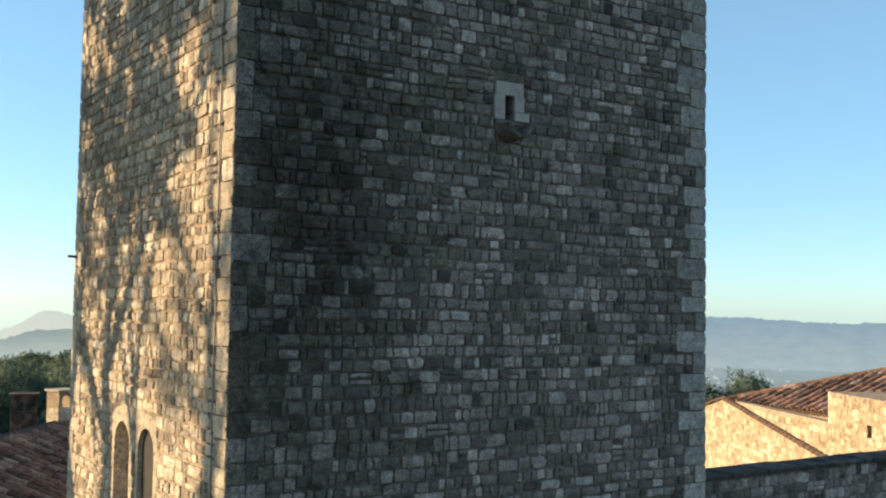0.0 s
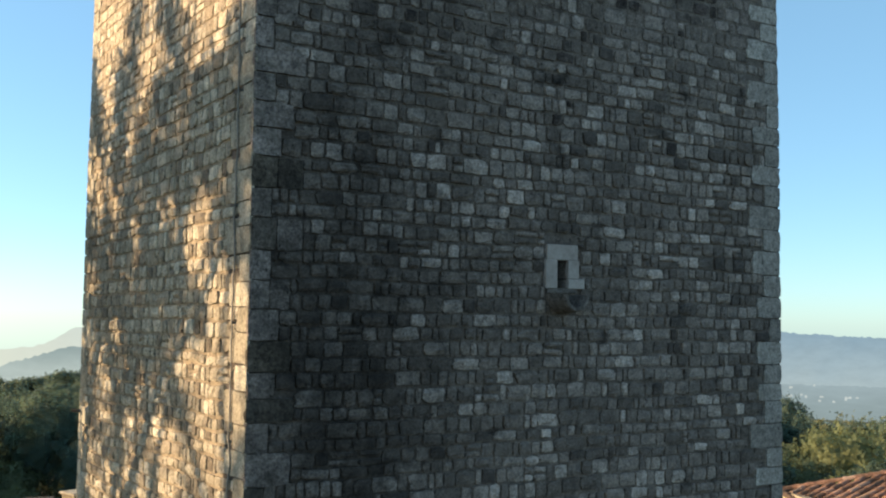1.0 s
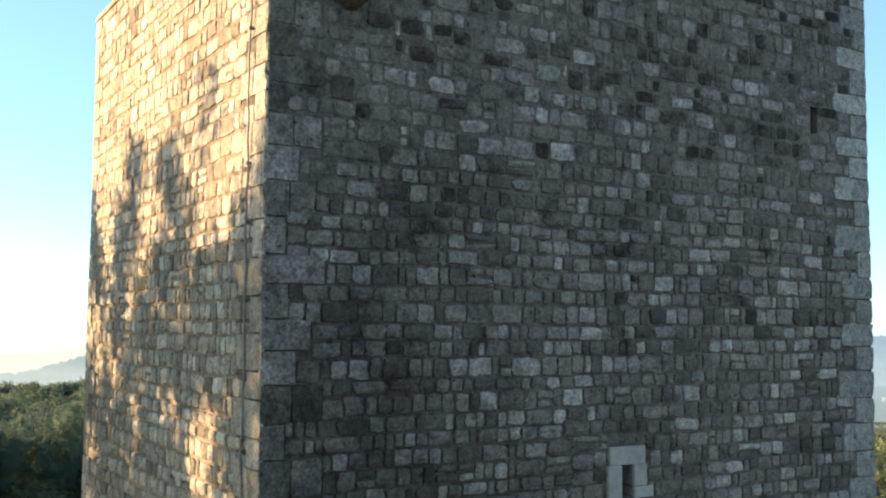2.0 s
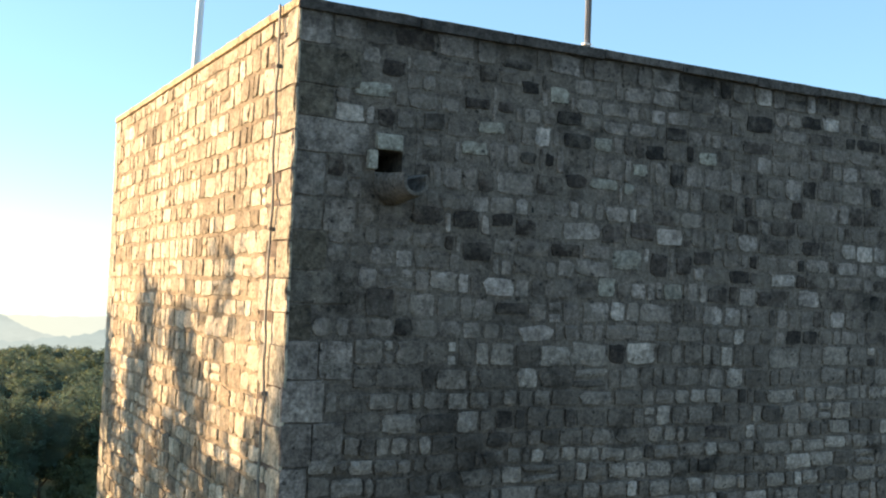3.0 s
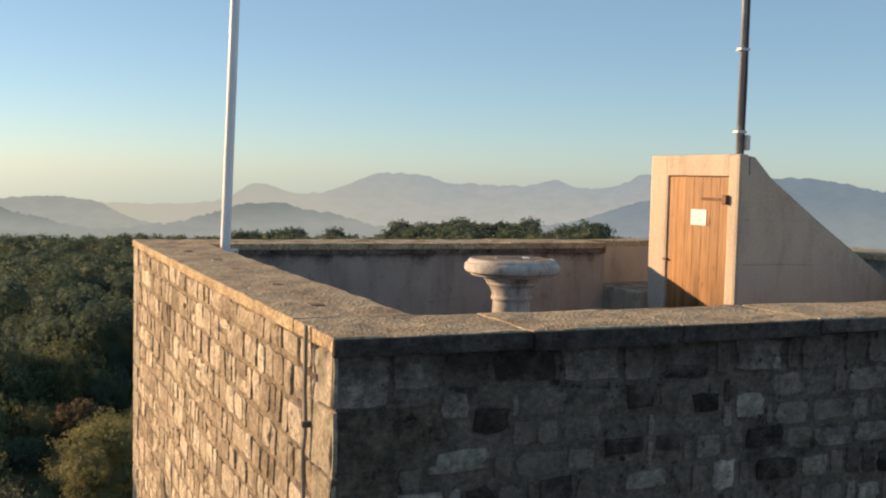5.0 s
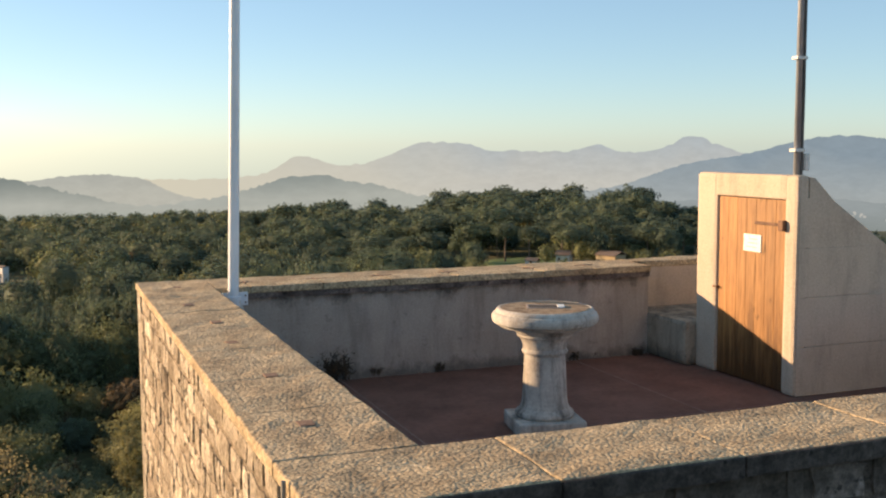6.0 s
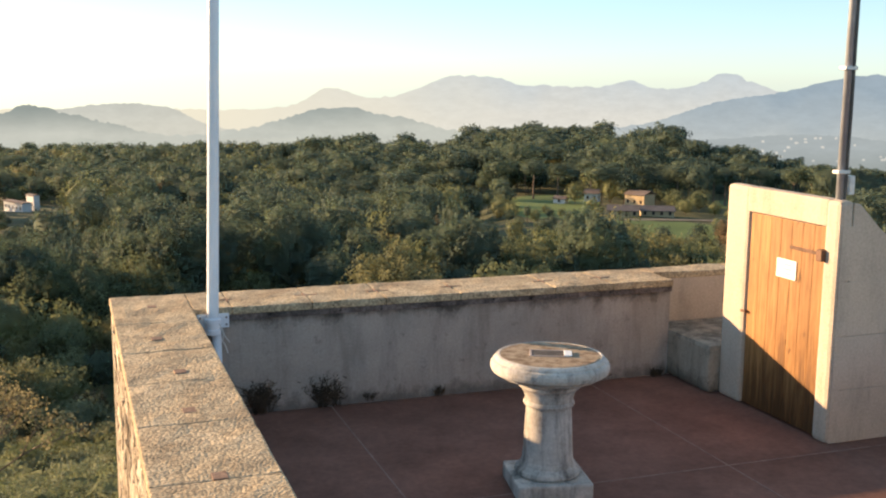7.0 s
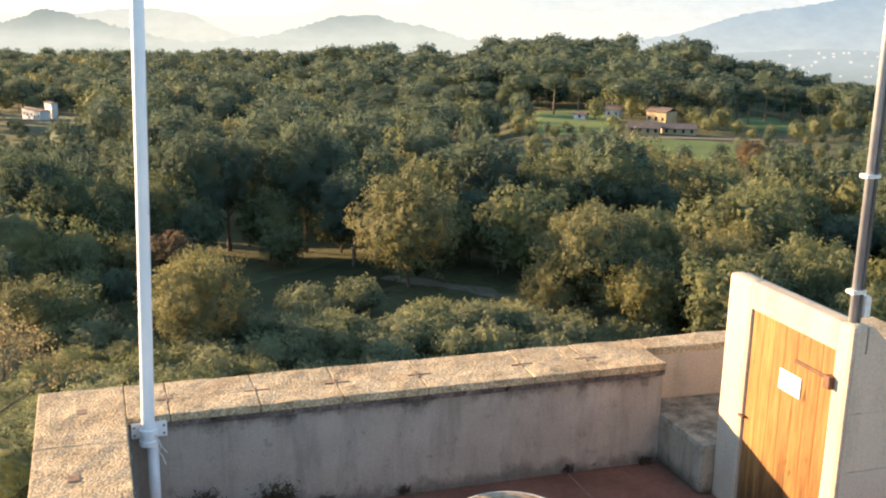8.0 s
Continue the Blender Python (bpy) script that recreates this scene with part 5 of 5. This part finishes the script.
# dry weeds at the foot of the far parapet
def weed(x, y, size, seed):
    r = random.Random(seed)
    bm = bmesh.new()
    for k in range(64):
        a, lean = r.uniform(0, 6.28), r.uniform(0.1, 0.75)
        p = Vector((x + 0.05 * r.uniform(-1, 1), y + 0.03 * r.uniform(-1, 1), FLOOR))
        d = Vector((math.cos(a) * lean, math.sin(a) * lean * 0.4 - 0.1, 1.0)) * size * r.uniform(0.45, 1.0)
        pts = [p + d * s + Vector((0, 0, -size * 0.25 * lean * s * s)) for s in (0, 0.35, 0.7, 1.0)]
        w = Vector((-math.sin(a), math.cos(a), 0)) * 0.0028
        rows = [[bm.verts.new(q - w * (1 - 0.25 * i)), bm.verts.new(q + w * (1 - 0.25 * i))] for i, q in enumerate(pts)]
        for u, v in zip(rows, rows[1:]):
            bm.faces.new((u[0], u[1], v[1], v[0]))
        for m in range(7):                       # side sprays with seed heads
            q = pts[1].lerp(pts[3], r.random())
            e = q + Vector((r.uniform(-1, 1), r.uniform(-0.6, 0.4), r.uniform(0.1, 1.0))) * size * 0.16
            s = (e - q).cross(Vector((0, 1, 0.2))).normalized() * 0.0045
            bm.faces.new([bm.verts.new(c) for c in (q, (q + e) / 2 + s, e, (q + e) / 2 - s)])
    return tagged(part("weed", bm, DRY), "dry brown weed tuft growing against the parapet", "plant", group="weeds on the terrace")


for i, (x, y, sz) in enumerate([(1.25, 6.46, 0.36), (1.34, 6.5, 0.28), (1.85, 6.48, 0.34), (1.97, 6.5, 0.26), (2.3, 6.52, 0.12), (3.0, 6.5, 0.12), (4.6, 6.5, 0.1), (5.4, 6.45, 0.1), (4.9, 6.52, 0.08)]):
    weed(x, y, sz, i)


# ---- neighbouring buildings ----
def frame_of(origin, e1, e2):
    e1, e2 = Vector(e1).normalized(), Vector(e2).normalized()
    return Matrix(((e1.x, e2.x, 0, origin[0]), (e1.y, e2.y, 0, origin[1]), (0, 0, 1, origin[2]), (0, 0, 0, 1)))


def half_tile(length, r0, r1, sides=6, thick=0.018):
    """One curved roof tile along +y, its round back up; it widens from r1 to r0."""
    co, quads = [], []
    for y, rr in ((0, r0), (length, r1)):
        for k in range(sides + 1):
            a = math.pi * k / sides
            for t in (0, thick):
                co.append(((rr - t) * math.cos(a), y, (rr - t) * math.sin(a)))
    n = 2 * (sides + 1)
    for k in range(sides):
        a = 2 * k
        quads.append((a, a + 2, a + 2 + n, a + n))
        quads.append((a + 1, a + 1 + n, a + 3 + n, a + 3))
        quads.append((a, a + 1, a + 3, a + 2))
    return np.array(co), np.array(quads)


def tiled_roof(parent, m, length, run, pitch, singles=0, seed=1, hip=0.0):
    """Rows of curved tiles on a slope: m at the eave's start, x along the eave, y up the slope in plan."""
    r = random.Random(seed)
    slope = math.atan(pitch)
    tilt = Matrix.Rotation(slope, 4, "X")
    deck = bmesh.new()
    if hip:
        extruded([(0.0, 0.0), (length, 0.0), (length, min(run, length * hip) / math.cos(slope)), (run / hip, run / math.cos(slope))], 2, -0.16, -0.07, deck)
    else:
        box(deck, -0.1, length + 0.1, 0.0, run / math.cos(slope), -0.16, -0.07)
    bmesh.ops.transform(deck, matrix=m @ tilt, verts=deck.verts)
    roof = part("roof", deck, TILE_PAN, parent, "old curved terracotta tiles")
    shapes = [half_tile(0.46, 0.118 + 0.01 * r.random(), 0.098) for _ in range(4)]
    meshes = [mesh_from_arrays("roof_tile", *sh, TILE) for sh in shapes]
    cs, qs, base, n = [], [], 0, 0
    rows = int(run / math.cos(slope) / 0.38)
    for j in range(rows):
        for i in range(int(length / 0.34)):
            k = r.randrange(4)
            if hip and (j + 0.4) * 0.38 * math.cos(slope) > (0.1 + i * 0.34) * hip + 0.1:
                continue
            loc = m @ tilt @ Matrix.LocRotScale((0.1 + i * 0.34 + r.uniform(-0.012, 0.012), -0.08 + j * 0.38 + r.uniform(-0.02, 0.02), 0.01 + r.uniform(-0.006, 0.012)),
                                                Euler((radians(-1.5), 0, r.uniform(-0.05, 0.05))), None)
            if n < singles:
                ob = new("roof_tile", meshes[k])
                ob.parent, ob.matrix_basis = roof, loc
                n += 1
            else:
                a = np.array(loc)
                cs.append(shapes[k][0] @ a[:3, :3].T + a[:3, 3])
                qs.append(shapes[k][1] + base)
                base += len(shapes[k][0])
    if hip:                                      # round tiles along the hip
        a, b = Vector((-0.1, 0, 0.05)), Vector((run / hip, run, run * pitch + 0.05))
        n = int((b - a).length / 0.38)
        turn = (b - a).to_track_quat("Y", "Z").to_matrix().to_4x4()
        for k in range(n):
            ob = new("hip_tile", meshes[k % 4])
            ob.parent, ob.matrix_basis = roof, m @ Matrix.Translation(a.lerp(b, k / n)) @ turn
    if cs:
        ob = tagged(new("tiling", mesh_from_arrays("tiling", np.concatenate(cs), np.concatenate(qs), TILE)), kind="stuff")
        ob.parent = roof
    return roof


E1, E2 = (-0.474, -0.88, 0), (0.88, -0.474, 0)
MB = frame_of((24.4, 13.1, 0), E1, E2)
house = thing("stone_house", "old stone house with curved terracotta roof tiles", "house")
MH = frame_of((23.81, 12.73, 0), (-0.105, -0.995, 0), (0.995, -0.105, 0))
bm = boxed(0.1, 11.5, 0.05, 9.0, -24, -12.46)
bmesh.ops.transform(bm, matrix=MH, verts=bm.verts)
part("wall", bm, PALE_MORTAR, house, "ochre rubble wall under the eave")
tiled_roof(house, MH @ pose(0, 0.0, -12.34), 12, 9.0, 0.34, singles=280, seed=4, hip=0.93)
lean = thing("stone_outbuilding", "sunlit stone outbuilding with a sloping line of verge tiles", "house")
wall_poly = [(-5.0, -13.45), (0.1, -12.31), (8.2, -12.27), (8.2, -24), (-5.0, -24)]
bm = extruded(wall_poly, 1, -0.3, 0.04)
bmesh.ops.transform(bm, matrix=MB, verts=bm.verts)
lw = part("wall", bm, PALE_MORTAR, lean, "ochre rubble stone wall")
for i in range(30):
    co, q = half_tile(0.36, 0.13, 0.11)
    me = mesh_from_arrays("verge_tile", co, q, TILE_PAN)
    ob = new("verge_tile", me)
    ob.parent = lean
    s0 = 9.2 - 0.3 * i
    z0 = -12.31 - (s0 - 0.1) * 0.1264
    ob.matrix_basis = MB @ pose(s0, -0.36, z0 + 0.01) @ Matrix.Rotation(radians(90), 4, "Z") @ Matrix.Rotation(math.atan(0.1264), 4, "X")
for i in range(12):
    ob = new("verge_tile", me)
    ob.parent = lean
    ob.matrix_basis = MB @ pose(0.1 - 0.3 * i, -0.27, -12.3 - 0.3 * i * 0.22) @ Matrix.Rotation(radians(90), 4, "Z") @ Matrix.Rotation(-math.atan(0.2), 4, "X")
block = thing("stone_annex", "sunlit ochre stone annex with a small hole", "house")
bm = holed(8.1, 14, -24, -11.42, [(10.25, 10.5, -12.42, -12.1)], 3, MB @ pose(0, -0.35, 0))
bw = part("wall", bm, PALE_MORTAR, block, "ochre rubble stone wall")
part("hole_back", boxed(10.2, 10.55, 0.3, 0.35, -12.5, -12.0, 0, None), DARK, block).matrix_basis = MB

# rampart beside the tower
rampart = thing("rampart", "shaded low rubble rampart joining the tower", "wall")
rw = part("wall", boxed(W, 26, 0.33, 0.9, -24, -12.15), MORTAR, rampart)
for k in range(18):
    a = W + 0.01 + 0.95 * k
    part("coping_slab", boxed(a, a + 0.93, 0.24, 0.98, -12.15, -12.08 + 0.008 * (k % 3), 0.03), SOOT, rampart)

# tiled roof and chimneys on the other side
MD = frame_of((0.93, 17.4, 0), (0.593, 0.805, 0), (-0.805, 0.593, 0))
cottage = thing("tiled_cottage", "cottage roof of weathered curved tiles with chimneys", "house")
bm = extruded([(-4.6, -24), (-4.6, -14.7), (0, -12.85), (3.5, -14.3), (3.5, -24)], 0, -9, 9)
bmesh.ops.transform(bm, matrix=MD, verts=bm.verts)
part("wall", bm, MORTAR, cottage)
tiled_roof(cottage, MD @ pose(-9, -4.9, -14.68), 18, 4.9, 0.40, singles=120, seed=9)


def chimney(parent, at, w, d, h, turn, material, vents, label):
    """A square stack whose head has round-headed vents right through it, under a thin slab."""
    m = pose(*at, 0, 0, turn)
    stack = boxed(-w / 2, w / 2, -d / 2, d / 2, -2.2, h - 0.55, 0.02)
    bmesh.ops.transform(stack, matrix=m, verts=stack.verts)
    ch = part("chimney", stack, material, parent, label)
    part("head", arched(-w / 2 + 0.01, w / 2 - 0.01, h - 0.552, h - 0.06, vents, d - 0.02, m @ pose(0, -d / 2 + 0.035, 0), 0.0), material, ch)
    slab = boxed(-w / 2 - 0.06, w / 2 + 0.06, -d / 2 - 0.06, d / 2 + 0.06, h - 0.06, h, 0.012)
    bmesh.ops.transform(slab, matrix=m, verts=slab.verts)
    part("slab", slab, material, ch)


chimney(cottage, (2.1, 20.0, -13.0), 0.7, 0.6, 1.08, -14, SOOT, [(-0.12, 0.08, 0.8), (0.12, 0.08, 0.8)], "dark square chimney with two arched vents")
chimney(cottage, (3.3, 20.6, -13.0), 0.62, 0.6, 1.12, 20, YELLOW_STONE, [(0, 0.19, 0.8)], "ochre chimney with one arched vent")


# low terrace wall at the foot of the castle slope
def slope_wall(az0, az1, r, h, label):
    """A dry-stone retaining wall that follows the ground, each block a piece of its own."""
    e = thing("terrace_wall", label, "wall")
    dice2 = random.Random(5)
    n = int(radians(az1 - az0) * r / 0.9)
    for k in range(n):
        az = az0 + (az1 - az0) * (k + 0.5) / n
        x, y = polar(az, r)
        m = pose(x, y, ground_z(x, y), 0, 0, -az + dice2.uniform(-2, 2))
        part("wall_block", boxed(-0.45, 0.45, -0.3, 0.3, -0.6, h + dice2.uniform(-0.06, 0.06), 0.05, m), GREY_CREAM, e)


slope_wall(-5, 5.5, 107, 0.75, "low pale stone wall along the grassy slope")


# ---- houses in the valley ----
def gabled_house(name, label, az, r, w, d, h, wall, turn, roof_h=2.2, windows=3):
    x, y = polar(az, r)
    e = thing(name, label, "house", (x, y, ground_z(x, y)), group="houses in the valley")
    e.rotation_euler = (0, 0, radians(turn))
    body = part("wall", boxed(-w / 2, w / 2, -d / 2, d / 2, -2, h), wall, e)
    part("roof", extruded([(-d / 2 - 0.5, h - 0.1), (0, h + roof_h), (d / 2 + 0.5, h - 0.1), (d / 2 + 0.5, h + 0.1), (0, h + roof_h + 0.25), (-d / 2 - 0.5, h + 0.1)], 0, -w / 2 - 0.4, w / 2 + 0.4), TOWN_ROOF, e, "weathered tiled roof")
    for k in range(windows):
        u = -w / 2 + w * (k + 0.5) / windows
        part("window", boxed(u - 0.5, u + 0.5, -d / 2 - 0.03, -d / 2 + 0.05, h * 0.35, h * 0.35 + 1.3), DARK, e)
    return e


gabled_house("villa", "ochre villa with terracotta roof among tall pines", 30.45, 424, 9, 8, 5.2, OCHRE_RENDER, -62, 1.3, 3)
gabled_house("villa_annex", "low villa annex with a long terracotta roof", 29.6, 385, 11, 6, 2.2, OCHRE_RENDER, -30, 1.7, 4)
gabled_house("villa_annex", "low villa wing with a dark terracotta roof", 31.4, 390, 12, 6, 2.2, OCHRE_RENDER, -26, 1.5, 4)
gabled_house("cottage", "small white house beside a lawn", 27.9, 452, 6, 5, 3.6, WHITE_RENDER, -40, 1.6, 2)
gabled_house("cottage", "small white shed beside a lawn", 26.2, 432, 5, 3.5, 2.0, WHITE_RENDER, -50, 1.0, 1)
gabled_house("white_house", "low white house rising from the wood", -2.5, 520, 18, 4.5, 4.6, WHITE_RENDER, -62, 0.3, 5)
gabled_house("white_house", "tall white house rising from the wood", -1.75, 526, 7, 3, 7.6, WHITE_RENDER, -62, 0.3, 2)
gabled_house("white_house", "white house half hidden in the misty wood", -3.0, 980, 16, 9, 9, WHITE_RENDER, -60, 1.0, 3)
# Town walls and roofs glow with painted haze, though they are no lamps.
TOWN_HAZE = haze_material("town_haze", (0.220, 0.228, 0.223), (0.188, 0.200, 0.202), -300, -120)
tw = random.Random(3)
for k in range(110):
    if k < 54:                                   # in rows across the plain
        az, f = tw.uniform(42, 60), tw.choice((0.5, 0.56, 0.62)) + tw.uniform(-0.012, 0.012)
    else:                                        # scattered up the foot of the ridge
        az, f = tw.uniform(33, 52), tw.uniform(0.35, 0.97)
    x, y = polar(az, 2600 - 330 * (1 - f))
    crest = 2600 * math.tan(radians(-3.12 + 0.5 * math.exp(-((az - 39) / 4.5) ** 2)))
    z = -196 + (crest + 196) * f
    e = thing("town_house", "tiny pale town house in the hazy valley", "house", (x, y, z), group="town in the valley")
    e.rotation_euler = (0, 0, tw.uniform(0, 3))
    w, d, h = tw.uniform(3, 8), tw.uniform(3, 6), tw.uniform(1.8, 3.4)
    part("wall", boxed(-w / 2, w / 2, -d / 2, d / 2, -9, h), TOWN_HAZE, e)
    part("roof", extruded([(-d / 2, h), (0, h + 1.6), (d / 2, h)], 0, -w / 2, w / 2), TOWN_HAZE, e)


# ---- the tree whose shade falls on the tower, with a second added for shade ----
def big_tree(x, y, foot, top, seed, n, tight, leaf, label, rad=0.34, leafy=1.0, low=0.38):
    """A tall forked autumn tree: trunk, limbs that divide, and leaves set round the twigs."""
    r = random.Random(seed)
    e = thing("plane_tree", label, "tree", (x, y, foot))
    h = top - foot
    bm = bmesh.new()
    tips = []

    def limb(p, d, length, rad, depth):
        pts = [p]
        for k in range(4):
            d = (d + Vector((r.uniform(-1, 1), r.uniform(-1, 1), r.uniform(-0.2, 0.6))) * 0.16).normalized()
            pts.append(pts[-1] + d * length / 4)
        tube(pts, rad, 7 if depth < 2 else 5, bm, rad * 0.62)
        if depth >= 2:
            tips.extend(pts[2:])
        if depth < 4:
            for k in range(3 if depth else 3):
                a = 6.283 * (k + r.random() * 0.6) / 3
                spread = 0.62 if depth else 0.5
                side = (d.orthogonal().normalized() * math.cos(a) + d.cross(d.orthogonal().normalized()) * math.sin(a))
                limb(pts[-1] if k else pts[-2], (d + side * spread * r.uniform(0.7, 1.25)).normalized(), length * r.uniform(0.62, 0.82), rad * 0.6, depth + 1)

    limb(Vector((0, 0, 0)), Vector((0.03, 0, 1)), h * 0.36, rad, 0)
    part("trunk", bm, BARK, e, smooth=True)
    g = np.random.default_rng(seed)
    c = np.array([t[:] for t in tips])
    c = c[g.random(len(c)) < np.where(c[:, 2] > 0.72 * h, leafy, leafy * low)]     # lower twigs keep fewer leaves, so sun reaches the wall below
    p = c[g.integers(0, len(c), n)] + g.normal(0, tight, (n, 3))
    nrm = g.normal(size=(n, 3))
    nrm /= np.linalg.norm(nrm, axis=1)[:, None]
    t = np.cross(nrm, g.normal(size=(n, 3)))
    t /= np.linalg.norm(t, axis=1)[:, None]
    b = np.cross(nrm, t)
    s = g.uniform(*leaf, (n, 1))
    co = np.stack([p - t * s, p - b * s * 0.8, p + t * s, p + b * s * 0.8], 1).reshape(-1, 3)
    crown = new("crown", mesh_from_arrays("crown", co, np.arange(n * 4).reshape(-1, 4), GOLD_LEAF))
    crown.parent = e


big_tree(-8.6, 14.2, ground_z(-8.6, 14.2) - 0.2, 1.1, 4, 30000, 0.2, (0.06, 0.12), "tall unseen forked tree added to widen the shade on the tower", 0.44, 0.8)
# Second tree, out of view, added only to spread shade over the wall.
big_tree(-9.2, 11.9, ground_z(-9.2, 11.9) - 0.2, -1.5, 12, 9000, 0.2, (0.06, 0.12), "unseen forked tree added to widen the shade on the tower", 0.24, 0.6, 0.05)
big_tree(-6.4, 52, ground_z(-6.4, 52) - 0.2, -12, 6, 3000, 0.2, (0.05, 0.10), "thin-leaved golden autumn tree on the castle slope", 0.16)

# ---- stones of the tower walls ----
def spout_holes(h, a, b, c):
    return (h[0] - a, h[1] + a, h[2] - b, h[3] + c)


SOOTY = [(0.84, -0.45, 0.22, 0.17), (2.15, -0.44, 0.21, 0.14), (2.56, -0.66, 0.28, 0.15), (2.15, -1.05, 0.2, 0.13), (2.37, -1.05, 0.11, 0.14), (1.22, -0.84, 0.22, 0.17),
         (1.63, -0.64, 0.27, 0.12), (1.91, -0.64, 0.18, 0.12), (2.66, -0.85, 0.31, 0.16), (2.65, -1.21, 0.24, 0.15), (1.19, -1.61, 0.31, 0.19), (1.56, -1.62, 0.27, 0.18),
         (1.91, -1.6, 0.24, 0.14), (3.41, -1.61, 0.3, 0.18), (1.67, -1.88, 0.3, 0.19), (3.61, -1.91, 0.22, 0.24), (3.91, -1.9, 0.22, 0.2), (4.83, -0.47, 0.38, 0.2),
         (3.53, -0.87, 0.23, 0.16), (2.01, -0.26, 0.31, 0.11), (5.56, -1.65, 0.28, 0.17), (0.79, -2.33, 0.28, 0.26), (2.02, -2.35, 0.32, 0.13)]
BRIGHT = [(0.67, -0.64, 0.36, 0.14), (1.77, -0.83, 0.28, 0.13), (2.94, -0.86, 0.21, 0.15), (2.96, -1.21, 0.32, 0.13), (3.24, -1.88, 0.36, 0.21), (3.02, -2.14, 0.22, 0.2),
          (3.78, -2.15, 0.24, 0.17), (2.45, -0.47, 0.22, 0.17), (1.61, -1.02, 0.27, 0.14), (3.36, -1.05, 0.19, 0.14), (3.24, -1.23, 0.14, 0.13), (4.17, -0.87, 0.23, 0.15)]
front = courses(W, TOPZ, -16.5, [spout_holes(LOOP, 0.19, 0.16, 0.21), spout_holes(SPOUT, 0.1, 0.1, 0.12), SLIT], 3,
                chosen=[(*q, "sooty") for q in SOOTY] + [(*q, "bright") for q in BRIGHT])
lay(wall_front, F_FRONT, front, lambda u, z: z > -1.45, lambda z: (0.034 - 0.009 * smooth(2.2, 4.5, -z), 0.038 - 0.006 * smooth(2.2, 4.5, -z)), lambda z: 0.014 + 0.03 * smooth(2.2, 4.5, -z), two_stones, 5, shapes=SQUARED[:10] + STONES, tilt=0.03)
left = courses(L, TOPZ, -16.5, [spout_holes(ARCH_A, 0.1, 0, 0.22), spout_holes(ARCH_B, 0.1, 0, 0.22)], 8)
lay(wall_left, F_LEFT, left, lambda u, z: z > -1.6, (0.026, 0.034), lambda z: 0.019 + 0.015 * smooth(3.0, 4.6, -z), lambda u, z, kind: SUNLIT_QUOIN if kind else SUNLIT_STONE if z > -3.8 else GREY_CREAM, 6, shapes=SQUARED[:6] + STONES, tilt=0.05)
for wall, m, poly_len, top, seed in ((lw, MB @ pose(-4, -0.3, 0), 13.1, -12.1, 21), (bw, MB @ pose(8.1, -0.35, 0), 5, -11.43, 22)):
    st = [q for q in courses(poly_len, top, -15.6, [(2.15, 2.4, -12.42, -12.1)] if wall is bw else [], seed, (False, wall is bw))]
    if wall is lw:
        st = [q for q in st if q[1] + q[3] / 2 < -12.29 - max(0, 4.1 - q[0]) * 0.22]
    lay(wall, m, st, lambda u, z: False, (0.01, 0.014), lambda z: 0.014, lambda u, z, kind: YELLOW_STONE, seed, shapes=SQUARED)
st = courses(9, -12.17, -15.5, [], 31, (False, False))
lay(rw, pose(W, 0.33, 0), st, lambda u, z: False, (0.012, 0.02), lambda z: 0.03, two_stones, 31)
